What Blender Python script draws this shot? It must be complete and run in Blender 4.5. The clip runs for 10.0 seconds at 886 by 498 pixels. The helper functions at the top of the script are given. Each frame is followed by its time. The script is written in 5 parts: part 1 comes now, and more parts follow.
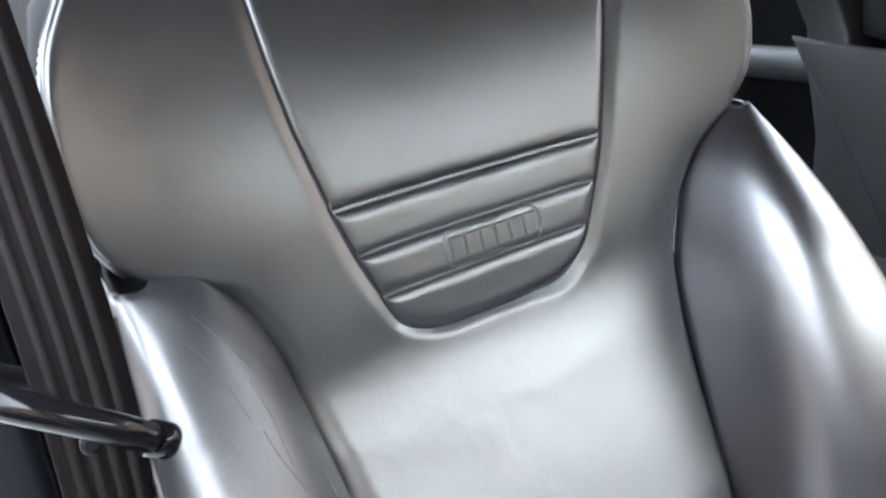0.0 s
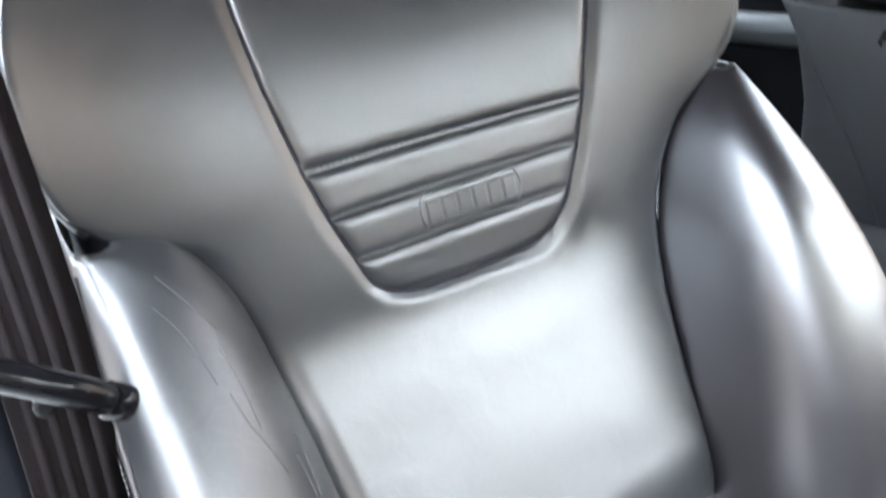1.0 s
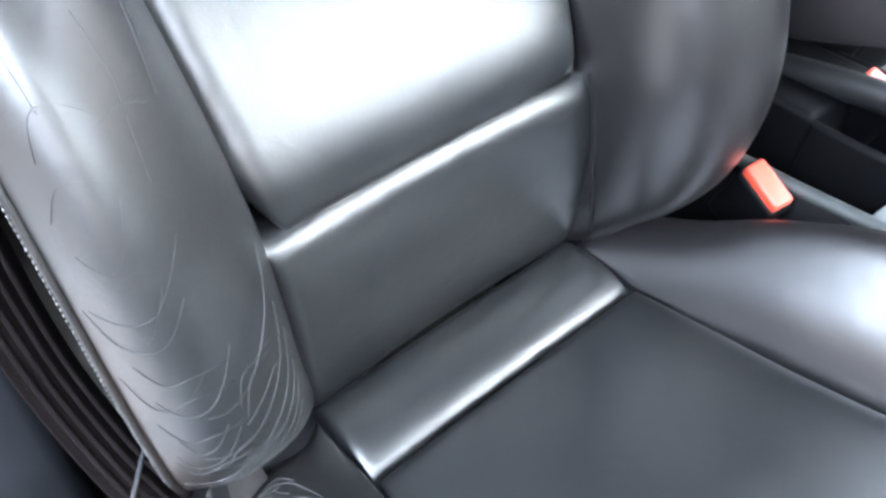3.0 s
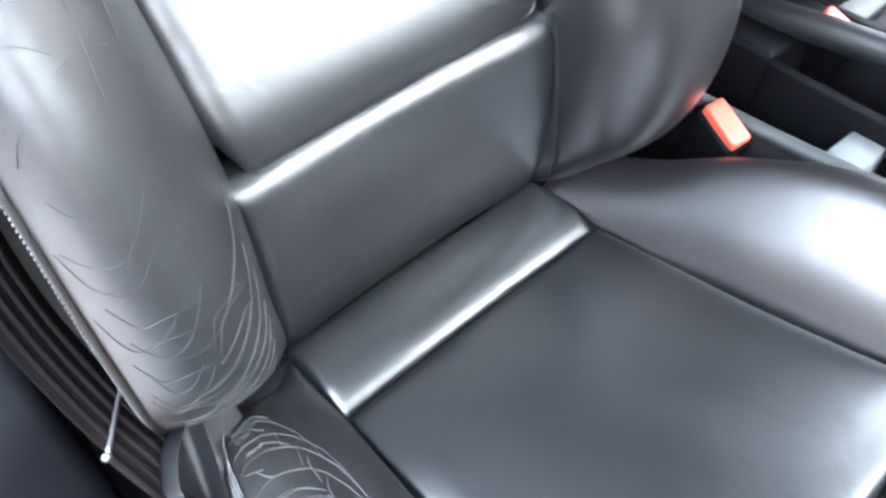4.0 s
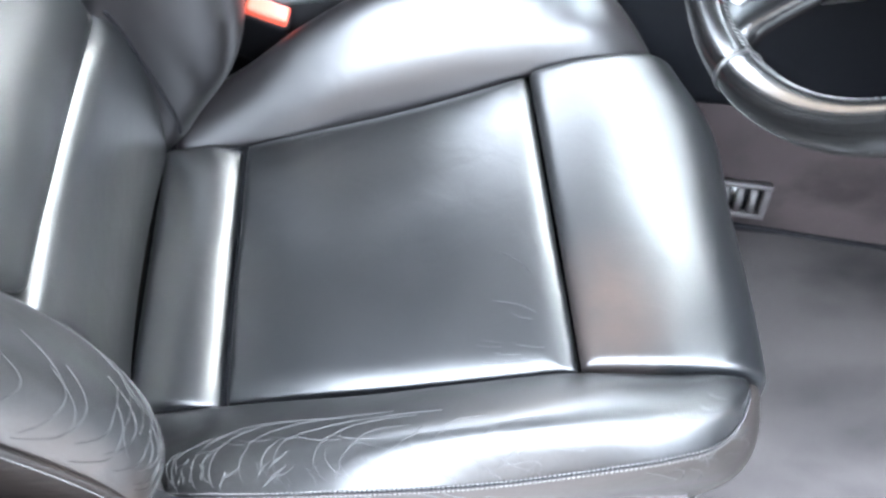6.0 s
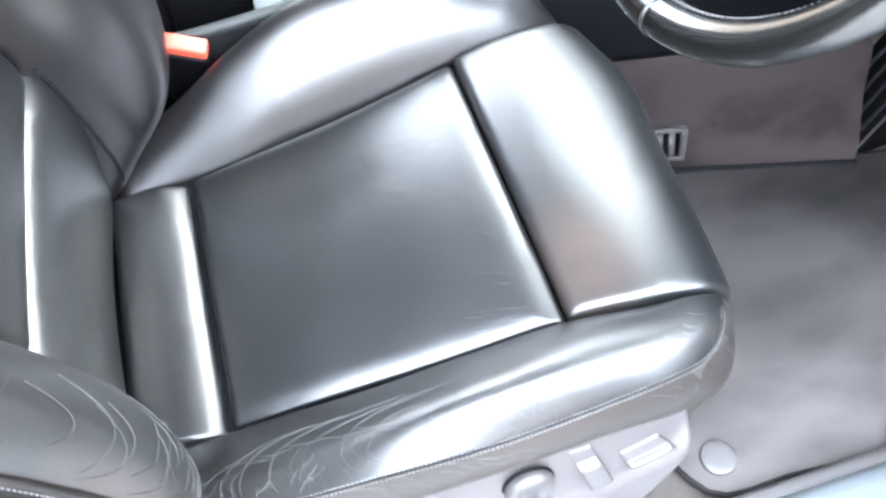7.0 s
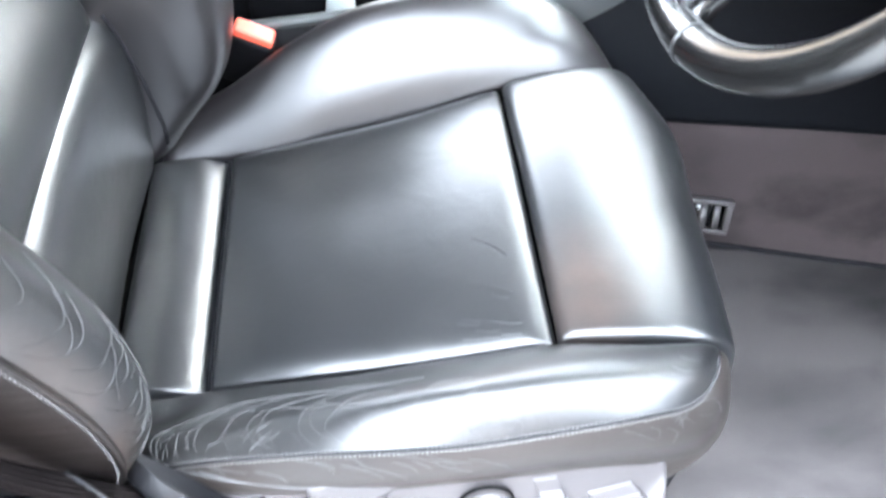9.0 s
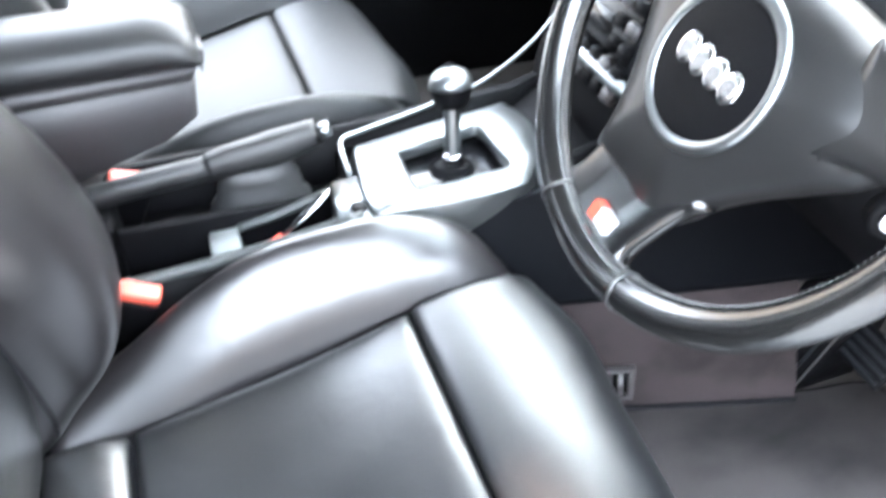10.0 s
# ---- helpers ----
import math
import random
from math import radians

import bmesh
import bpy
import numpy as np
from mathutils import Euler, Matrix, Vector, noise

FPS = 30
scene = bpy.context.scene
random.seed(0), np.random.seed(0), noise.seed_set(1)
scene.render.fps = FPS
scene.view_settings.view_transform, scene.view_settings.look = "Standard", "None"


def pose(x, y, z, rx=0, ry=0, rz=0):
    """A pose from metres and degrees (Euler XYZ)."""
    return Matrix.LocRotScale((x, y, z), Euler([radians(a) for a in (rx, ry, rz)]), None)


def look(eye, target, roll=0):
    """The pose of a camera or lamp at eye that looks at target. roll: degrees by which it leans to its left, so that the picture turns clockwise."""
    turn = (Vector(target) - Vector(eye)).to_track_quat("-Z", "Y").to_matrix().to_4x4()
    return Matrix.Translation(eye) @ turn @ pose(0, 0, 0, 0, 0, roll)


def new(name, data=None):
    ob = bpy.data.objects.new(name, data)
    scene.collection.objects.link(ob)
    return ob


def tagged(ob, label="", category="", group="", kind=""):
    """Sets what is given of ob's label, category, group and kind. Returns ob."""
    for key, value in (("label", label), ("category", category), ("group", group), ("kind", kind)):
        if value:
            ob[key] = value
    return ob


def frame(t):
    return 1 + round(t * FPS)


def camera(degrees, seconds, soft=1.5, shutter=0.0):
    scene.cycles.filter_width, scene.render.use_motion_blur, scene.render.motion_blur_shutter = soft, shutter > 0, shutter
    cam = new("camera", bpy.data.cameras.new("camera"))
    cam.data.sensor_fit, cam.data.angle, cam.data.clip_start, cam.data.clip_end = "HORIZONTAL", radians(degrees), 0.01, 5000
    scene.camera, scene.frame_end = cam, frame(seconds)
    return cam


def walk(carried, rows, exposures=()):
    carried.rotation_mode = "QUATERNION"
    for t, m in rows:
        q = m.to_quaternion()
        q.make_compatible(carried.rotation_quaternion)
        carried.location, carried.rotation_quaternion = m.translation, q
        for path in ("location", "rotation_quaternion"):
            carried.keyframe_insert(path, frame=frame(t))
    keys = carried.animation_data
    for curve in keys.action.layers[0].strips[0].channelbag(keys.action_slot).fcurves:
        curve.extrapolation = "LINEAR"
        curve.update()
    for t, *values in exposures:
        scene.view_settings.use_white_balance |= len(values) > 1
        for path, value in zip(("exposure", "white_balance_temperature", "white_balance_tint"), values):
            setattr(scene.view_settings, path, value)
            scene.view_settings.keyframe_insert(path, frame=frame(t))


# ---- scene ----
cam = camera(59.0, 10.0, soft=2.7, shutter=0.5)
PATH = [
    (0, (0.306, 0.2, 0.891), (-0.663, -1.346, 0.072), -4.7),
    (0.5, (0.298, 0.195, 0.888), (-0.655, -1.364, 0.075), -5.0),
    (1, (0.293, 0.201, 0.881), (-0.667, -1.313, -0.005), -4.5),
    (1.5, (0.301, 0.21, 0.839), (-0.621, -1.186, -0.256), -4.9),
    (2, (0.293, 0.209, 0.811), (-0.671, -1.037, -0.42), -1.9),
    (2.5, (0.291, 0.241, 0.777), (-0.617, -0.928, -0.567), -1.5),
    (3, (0.287, 0.256, 0.758), (-0.589, -0.819, -0.683), -1.0),
    (4.3, (0.293, 0.274, 0.77), (-0.582, -0.591, -0.807), 1.2),
    (4.5, (0.29, 0.28, 0.779), (-0.599, -0.499, -0.834), 2.1),
    (5, (0.303, 0.278, 0.777), (-0.624, -0.199, -0.93), 4.1),
    (5.5, (0.375, 0.234, 0.838), (-0.654, 0.072, -0.869), 3.1),
    (7, (0.449, 0.119, 0.876), (-0.617, 0.412, -0.791), -2.2),
    (7.5, (0.485, 0.133, 0.831), (-0.568, 0.417, -0.845), 3.7),
    (8, (0.525, 0.157, 0.814), (-0.633, 0.354, -0.804), 2.9),
    (8.5, (0.535, 0.167, 0.814), (-0.665, 0.339, -0.777), 2.8),
    (9, (0.511, 0.164, 0.835), (-0.743, 0.318, -0.716), 1.7),
    (9.5, (0.447, 0.147, 0.878), (-0.863, 0.44, -0.605), 2.7),
    (9.8, (0.411, 0.119, 0.896), (-0.934, 0.572, -0.513), 3.2),
    (10, (0.393, 0.101, 0.905), (-0.975, 0.688, -0.431), 4.0),
]
EXPOSURE, KELVIN, TINT = 4.58, 6180, 10
walk(cam, [(t, look(eye, target, roll)) for t, eye, target, roll in PATH], [(t, EXPOSURE + more, KELVIN + warm, TINT) for t, more, warm in ((0.0, 0.14, 0), (0.5, 0.28, 0), (1.0, 0.34, -20), (1.5, 0.34, -100), (2.0, 0.28, -200), (3.0, 0.18, -240), (4.5, 0.46, -160), (5.5, 0.42, -60), (7.5, 0.47, 40), (8.5, 0.47, 40), (9.5, 0.47, 20), (10.0, 0.42, 0))])

# ---- light ----
world = bpy.data.worlds.new("daylight")
scene.world = world
world.use_nodes = True
wn = world.node_tree
sky = wn.nodes.new("ShaderNodeTexSky")
sky.sky_type = "NISHITA"
sky.sun_disc = False
sky.sun_elevation, sky.sun_rotation = radians(40), radians(-35)
sky.air_density, sky.dust_density, sky.ozone_density = 1.0, 5.0, 1.0
cloud = wn.nodes.new("ShaderNodeMix")
cloud.data_type = "RGBA"
cloud.inputs[0].default_value = 0.88
cloud.inputs[7].default_value = (6.8, 7.4, 8.1, 1)
wn.links.new(sky.outputs[0], cloud.inputs[6])
wn.links.new(cloud.outputs[2], wn.nodes["Background"].inputs[0])
wn.nodes["Background"].inputs[1].default_value = 0.15
sun_data = bpy.data.lights.new("sun", "SUN")
sun_data.energy, sun_data.angle, sun_data.color = 0.28, radians(70), (1.0, 0.98, 0.95)
sun = new("sun", sun_data)
sun.matrix_world = look((-1.0, 1.5, 1.7), (0, 0, 0))


# ---- materials ----
def node_mat(name):
    m = bpy.data.materials.new(name)
    m.use_nodes = True
    return m, m.node_tree, m.node_tree.nodes["Principled BSDF"]


def surface(name, base, rough=0.5, metal=0.0, grain=400.0, bump=0.15, vary=0.25, stain=6.0, second=None, rough_vary=0.12, coat=0.0, spec=0.5, smear=False):
    """Grain and stains at two scales on one base colour."""
    m, t, b = node_mat(name)
    co = t.nodes.new("ShaderNodeTexCoord")
    big = t.nodes.new("ShaderNodeTexNoise")
    big.inputs["Scale"].default_value, big.inputs["Detail"].default_value = stain, 4.0
    fine = t.nodes.new("ShaderNodeTexNoise")
    fine.inputs["Scale"].default_value, fine.inputs["Detail"].default_value = grain, 3.0
    mix = t.nodes.new("ShaderNodeMix")
    mix.data_type = "RGBA"
    other = second or tuple(min(1.0, c * (1 + 2 * vary)) for c in base)
    mix.inputs[6].default_value, mix.inputs[7].default_value = (*base, 1), (*other, 1)
    ramp = t.nodes.new("ShaderNodeMapRange")
    ramp.inputs[1].default_value, ramp.inputs[2].default_value = 0.35, 0.7
    both = t.nodes.new("ShaderNodeMath")
    both.operation = "MULTIPLY_ADD"
    both.inputs[1].default_value = 0.35
    for n in (big, fine):
        t.links.new(co.outputs["Object"], n.inputs["Vector"])
    if smear:
        # dust trodden out into slanting smears
        slant = t.nodes.new("ShaderNodeMapping")
        slant.inputs["Location"].default_value = (0.10, -0.30, 0.0)
        slant.inputs["Rotation"].default_value, slant.inputs["Scale"].default_value = (0, 0.4, radians(38)), (1.4, 0.75, 1.1)
        t.links.new(co.outputs["Object"], slant.inputs["Vector"])
        t.links.new(slant.outputs[0], big.inputs["Vector"])
        big.inputs["Distortion"].default_value = 0.2
        ramp.inputs[1].default_value, ramp.inputs[2].default_value = 0.37, 0.70
        both.inputs[1].default_value = 0.30
    t.links.new(fine.outputs[0], both.inputs[0])
    t.links.new(big.outputs[0], both.inputs[2])
    t.links.new(both.outputs[0], ramp.inputs[0])
    t.links.new(ramp.outputs[0], mix.inputs[0])
    t.links.new(mix.outputs[2], b.inputs["Base Color"])
    rr = t.nodes.new("ShaderNodeMapRange")
    rr.inputs[3].default_value, rr.inputs[4].default_value = max(0.03, rough - rough_vary), min(1.0, rough + rough_vary)
    t.links.new(big.outputs[0], rr.inputs[0])
    t.links.new(rr.outputs[0], b.inputs["Roughness"])
    b.inputs["Metallic"].default_value = metal
    b.inputs["Coat Weight"].default_value = coat
    b.inputs["Specular IOR Level"].default_value = spec
    if bump:
        bp = t.nodes.new("ShaderNodeBump")
        bp.inputs["Strength"].default_value, bp.inputs["Distance"].default_value = bump, 0.001
        t.links.new(fine.outputs[0], bp.inputs["Height"])
        t.links.new(bp.outputs[0], b.inputs["Normal"])
    return m


def leather(name, base, worn, rough, wear, wrinkle, stain=None, web=0.0, gloss=0.85, drawn=None):
    """Grained hide: pebbled bump, soft wrinkles, and wear that fades the colour along stretched patches."""
    m, t, b = node_mat(name)
    co = t.nodes.new("ShaderNodeTexCoord")
    cell = t.nodes.new("ShaderNodeTexVoronoi")
    cell.inputs["Scale"].default_value = 750.0
    fold = t.nodes.new("ShaderNodeTexNoise")
    fold.inputs["Scale"].default_value, fold.inputs["Detail"].default_value, fold.inputs["Distortion"].default_value = 28.0, 5.0, 0.6
    patch = t.nodes.new("ShaderNodeTexNoise")
    patch.inputs["Scale"].default_value, patch.inputs["Detail"].default_value = 7.0, 2.0
    crack = t.nodes.new("ShaderNodeTexVoronoi")
    crack.feature = "DISTANCE_TO_EDGE"
    crack.inputs["Scale"].default_value = 95.0
    for n in (cell, fold, patch, crack):
        t.links.new(co.outputs["Object"], n.inputs["Vector"])
    if drawn:
        # wrinkles and wear drawn out along one way of the hide
        stretch = t.nodes.new("ShaderNodeMapping")
        stretch.inputs["Scale"].default_value = drawn
        t.links.new(co.outputs["Object"], stretch.inputs["Vector"])
        for n in (fold, patch):
            t.links.new(stretch.outputs[0], n.inputs["Vector"])
    fade = t.nodes.new("ShaderNodeMapRange")
    fade.interpolation_type = "SMOOTHSTEP"
    fade.inputs[1].default_value, fade.inputs[2].default_value = 0.35 - 0.2 * wear, 1.0 - 0.25 * wear
    t.links.new(patch.outputs[0], fade.inputs[0])
    mix = t.nodes.new("ShaderNodeMix")
    mix.data_type = "RGBA"
    mix.inputs[6].default_value, mix.inputs[7].default_value = (*base, 1), (*worn, 1)
    t.links.new(fade.outputs[0], mix.inputs[0])
    skin = mix.outputs[2]
    if web:
        # a fine uneven web of pale cracks where the finish has been rubbed
        warp = t.nodes.new("ShaderNodeTexNoise")
        warp.inputs["Scale"].default_value, warp.inputs["Detail"].default_value = 40.0, 3.0
        bend = t.nodes.new("ShaderNodeVectorMath")
        bend.operation = "MULTIPLY_ADD"
        bend.inputs[1].default_value = (0.035, 0.035, 0.035)
        t.links.new(co.outputs["Object"], warp.inputs["Vector"])
        t.links.new(warp.outputs["Color"], bend.inputs[0])
        t.links.new(co.outputs["Object"], bend.inputs[2])
        amount = None
        for scale, wide in ((30.0, 0.070), (72.0, 0.080)):
            net = t.nodes.new("ShaderNodeTexVoronoi")
            net.feature = "DISTANCE_TO_EDGE"
            net.inputs["Scale"].default_value = scale
            t.links.new(bend.outputs[0], net.inputs["Vector"])
            thin = t.nodes.new("ShaderNodeMapRange")
            thin.inputs[2].default_value, thin.inputs[3].default_value, thin.inputs[4].default_value = wide, 1.0, 0.0
            t.links.new(net.outputs[0], thin.inputs[0])
            if amount is None:
                amount = thin
            else:
                top = t.nodes.new("ShaderNodeMath")
                top.operation = "MAXIMUM"
                t.links.new(amount.outputs[0], top.inputs[0])
                t.links.new(thin.outputs[0], top.inputs[1])
                amount = top
        where = t.nodes.new("ShaderNodeMapRange")
        where.inputs[1].default_value, where.inputs[2].default_value, where.inputs[4].default_value = 0.36, 0.58, web
        t.links.new(patch.outputs[0], where.inputs[0])
        part_of = t.nodes.new("ShaderNodeMath")
        part_of.operation = "MULTIPLY"
        t.links.new(amount.outputs[0], part_of.inputs[0])
        t.links.new(where.outputs[0], part_of.inputs[1])
        pale = t.nodes.new("ShaderNodeMix")
        pale.data_type = "RGBA"
        pale.inputs[7].default_value = (0.034, 0.034, 0.035, 1)
        t.links.new(part_of.outputs[0], pale.inputs[0])
        t.links.new(skin, pale.inputs[6])
        skin = pale.outputs[2]
    t.links.new(skin, b.inputs["Base Color"])
    rr = t.nodes.new("ShaderNodeMapRange")
    rr.inputs[1].default_value, rr.inputs[2].default_value = 0.0, 1.0
    rr.inputs[3].default_value, rr.inputs[4].default_value = rough - 0.06, rough + 0.08
    t.links.new(patch.outputs[0], rr.inputs[0])
    t.links.new(rr.outputs[0], b.inputs["Roughness"])
    first = t.nodes.new("ShaderNodeBump")
    first.inputs["Strength"].default_value, first.inputs["Distance"].default_value = 0.06, 0.0006
    t.links.new(cell.outputs[0], first.inputs["Height"])
    second = t.nodes.new("ShaderNodeBump")
    second.inputs["Strength"].default_value, second.inputs["Distance"].default_value = wrinkle, 0.004
    t.links.new(fold.outputs[0], second.inputs["Height"])
    t.links.new(first.outputs[0], second.inputs["Normal"])
    # shallow cracks between the stretched cells, only where the hide is worn
    line = t.nodes.new("ShaderNodeMapRange")
    line.inputs[1].default_value, line.inputs[2].default_value = 0.0, 0.10
    t.links.new(crack.outputs[0], line.inputs[0])
    third = t.nodes.new("ShaderNodeBump")
    third.inputs["Distance"].default_value = 0.0006
    amount = t.nodes.new("ShaderNodeMath")
    amount.operation = "MULTIPLY"
    amount.inputs[1].default_value = max(0.0, wear - 0.25) * 0.4
    t.links.new(fade.outputs[0], amount.inputs[0])
    t.links.new(amount.outputs[0], third.inputs["Strength"])
    t.links.new(line.outputs[0], third.inputs["Height"])
    t.links.new(second.outputs[0], third.inputs["Normal"])
    t.links.new(third.outputs[0], b.inputs["Normal"])
    b.inputs["Specular IOR Level"].default_value = gloss
    if stain:
        # one rubbed patch: its middle, its reach along x and y, its colour
        (px, py, pz), (rx, ry), tint = stain
        move = t.nodes.new("ShaderNodeMapping")
        move.vector_type = "TEXTURE"
        move.inputs["Location"].default_value, move.inputs["Scale"].default_value = (px, py, pz), (rx, ry, 0.2)
        t.links.new(co.outputs["Object"], move.inputs["Vector"])
        ball_of = t.nodes.new("ShaderNodeTexGradient")
        ball_of.gradient_type = "SPHERICAL"
        t.links.new(move.outputs[0], ball_of.inputs["Vector"])
        rough_edge = t.nodes.new("ShaderNodeMath")
        rough_edge.operation = "MULTIPLY"
        t.links.new(ball_of.outputs[0], rough_edge.inputs[0])
        t.links.new(fold.outputs[0], rough_edge.inputs[1])
        over = t.nodes.new("ShaderNodeMix")
        over.data_type = "RGBA"
        over.inputs[7].default_value = (*tint, 1)
        t.links.new(rough_edge.outputs[0], over.inputs[0])
        t.links.new(skin, over.inputs[6])
        t.links.new(over.outputs[2], b.inputs["Base Color"])
    return m


M_HIDE = leather("black_leather", (0.0034, 0.0038, 0.0045), (0.0080, 0.0079, 0.0081), 0.325, 0.25, 0.16, gloss=0.88)
M_HIDE_WORN = leather("worn_black_leather", (0.0040, 0.0043, 0.0050), (0.0090, 0.0086, 0.0086), 0.365, 0.5, 0.19, web=0.20)
M_HIDE_BACK = leather("rubbed_bolster_leather", (0.0036, 0.0040, 0.0046), (0.0080, 0.0077, 0.0077), 0.40, 0.5, 0.18, ((0.272, -0.150, 0.32), (0.030, 0.050), (0.056, 0.037, 0.029)), web=0.25, gloss=0.85)
M_HIDE_SIDE = leather("faded_side_leather", (0.0024, 0.0018, 0.0018), (0.0088, 0.0056, 0.0044), 0.48, 0.6, 0.40, gloss=0.35, drawn=(0.8, 0.35, 2.2))
# faded hide, its colour lightened further to stand for grazing sky reflection
M_SKIRT = leather("sky_paled_skirt_leather", (0.013, 0.0112, 0.0105), (0.038, 0.029, 0.0245), 0.44, 0.6, 0.22, gloss=0.4, drawn=(1.0, 0.35, 1.6))
# sleek hide; the mauve in its colour stands for headliner reflections
M_HIDE_SLEEK = leather("mauve_reflection_leather", (0.0032, 0.0027, 0.0033), (0.0074, 0.0061, 0.0068), 0.325, 0.25, 0.12, gloss=0.95)
M_HIDE_THIGH = leather("rubbed_thigh_leather", (0.0052, 0.0056, 0.0064), (0.0095, 0.0093, 0.0094), 0.325, 0.2, 0.11, ((0.115, 0.22, 0.29), (0.085, 0.06), (0.060, 0.040, 0.031)))
M_HIDE_FAR = leather("dull_seat_leather", (0.0040, 0.0044, 0.0048), (0.0090, 0.0092, 0.0094), 0.52, 0.25, 0.14, gloss=0.34)
M_LID = leather("dull_black_leather", (0.0045, 0.0048, 0.0055), (0.0090, 0.0088, 0.0090), 0.50, 0.3, 0.14, gloss=0.5)
M_RIM = leather("polished_rim_leather", (0.004, 0.004, 0.0042), (0.007, 0.0066, 0.006), 0.20, 0.2, 0.06)
M_CREASE = surface("cracked_leather", (0.015, 0.015, 0.016), 0.55, grain=900, bump=0.3)
M_SCUFF = surface("scuffed_leather", (0.039, 0.039, 0.040), 0.55, grain=900, bump=0.3)
M_FOLD = surface("soft_fold_leather", (0.014, 0.014, 0.015), 0.45, grain=900, bump=0.2)
M_THREAD = surface("thread", (0.100, 0.099, 0.098), 0.7, grain=1200)
M_CORE = surface("seat_foam_cover", (0.005, 0.005, 0.006), 0.9, grain=300, spec=0.12)
M_GREY_PLASTIC = surface("grey_plastic", (0.0385, 0.0352, 0.0358), 0.42, grain=900, bump=0.12, vary=0.06, rough_vary=0.05)
M_BLACK_PLASTIC = surface("black_plastic", (0.0013, 0.0013, 0.0016), 0.55, grain=900, bump=0.2, vary=0.3, spec=0.08)
M_SOFT_BLACK = surface("soft_touch_black", (0.0012, 0.0012, 0.0015), 0.58, grain=700, bump=0.25, vary=0.3, spec=0.08)
M_GLOSS_BLACK = surface("gloss_black", (0.003, 0.003, 0.0035), 0.2, grain=200, bump=0.0, vary=0.2)
M_GUIDE = surface("polished_black_bar", (0.0016, 0.0015, 0.0018), 0.13, grain=200, bump=0.0, vary=0.2, rough_vary=0.04, spec=0.16)
M_CHROME = surface("chrome", (0.70, 0.70, 0.71), 0.14, 1.0, grain=200, bump=0.0, vary=0.05, rough_vary=0.06)
M_ALU = surface("brushed_aluminium", (0.20, 0.21, 0.215), 0.36, 1.0, grain=300, bump=0.05, vary=0.05)
M_STEEL = surface("dull_steel", (0.12, 0.12, 0.125), 0.4, 1.0, grain=300, bump=0.1)
M_RED = surface("red_plastic", (0.50, 0.060, 0.034), 0.42, grain=600, bump=0.05, vary=0.1)
M_WHITE = surface("white_enamel", (0.35, 0.35, 0.35), 0.3, grain=300, bump=0.0, vary=0.05)
M_CARPET = surface("grey_carpet", (0.032, 0.0313, 0.033), 0.95, grain=900, bump=0.9, vary=0.4, stain=7.0, second=(0.056, 0.050, 0.046), spec=0.12)
M_MAT = surface("floor_mat_fabric", (0.0125, 0.0121, 0.0127), 0.95, grain=1000, bump=0.9, vary=0.4, stain=6.0, second=(0.060, 0.0540, 0.0535), spec=0.12, smear=True)
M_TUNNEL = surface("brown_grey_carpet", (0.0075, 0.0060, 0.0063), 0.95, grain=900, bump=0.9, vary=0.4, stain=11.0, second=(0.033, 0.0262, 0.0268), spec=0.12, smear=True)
M_BINDING = surface("mat_binding", (0.007, 0.0060, 0.0064), 0.9, grain=900, bump=0.5, vary=0.2, spec=0.1)
M_WEB = surface("belt_webbing", (0.0022, 0.0016, 0.0016), 0.85, grain=500, bump=0.4, vary=0.3, spec=0.04)
M_WEB_LIGHT = surface("belt_webbing_band", (0.0046, 0.0037, 0.0038), 0.8, grain=500, bump=0.4, vary=0.3, spec=0.05)
M_PAINT = surface("pale_blue_grey_trim", (0.055, 0.062, 0.068), 0.50, grain=500, bump=0.05, vary=0.08, spec=0.35)
M_NAVY = surface("dark_blue_trim", (0.0018, 0.0020, 0.0026), 0.60, grain=600, bump=0.1, vary=0.2, spec=0.05)
M_SLATE = surface("slate_blue_plastic", (0.0027, 0.0033, 0.0046), 0.50, grain=700, bump=0.15, vary=0.15, spec=0.3)
M_SHEATH = surface("dark_sheath_plastic", (0.0036, 0.0036, 0.0042), 0.42, grain=500, bump=0.2, vary=0.3, spec=0.22)
M_BRIDGE = surface("satin_aluminium", (0.075, 0.082, 0.083), 0.62, grain=700, bump=0.05, vary=0.1, spec=0.4)
M_PILLAR = surface("pale_pillar_cover", (0.020, 0.0225, 0.0225), 0.50, grain=600, bump=0.2, vary=0.15, spec=0.4)
M_HEAD = surface("headliner_cloth", (0.075, 0.066, 0.058), 0.95, grain=700, bump=0.5, vary=0.1, spec=0.12)
M_GROUND = surface("pale_concrete", (0.27, 0.267, 0.262), 0.9, grain=120, bump=0.6, vary=0.2, stain=1.5, spec=0.12)
# unseen backdrop walls, coloured for what the leather reflects
M_WALL = surface("brown_backdrop", (0.27, 0.215, 0.165), 0.9, grain=60, bump=0.3, vary=0.2, stain=0.6, spec=0.12)
M_WALL_DARK = surface("dark_brown_backdrop", (0.13, 0.108, 0.092), 0.9, grain=60, bump=0.3, vary=0.3, stain=0.8, spec=0.12)
M_BODY = surface("silver_body_paint", (0.25, 0.26, 0.28), 0.25, 0.4, grain=300, bump=0.0, vary=0.05, coat=0.5)
M_GLASS, gt, gb = node_mat("clear_glass")
gb.inputs["Base Color"].default_value = (0.55, 0.59, 0.585, 1)
gb.inputs["Transmission Weight"].default_value, gb.inputs["Roughness"].default_value, gb.inputs["IOR"].default_value = 1.0, 0.0, 1.02

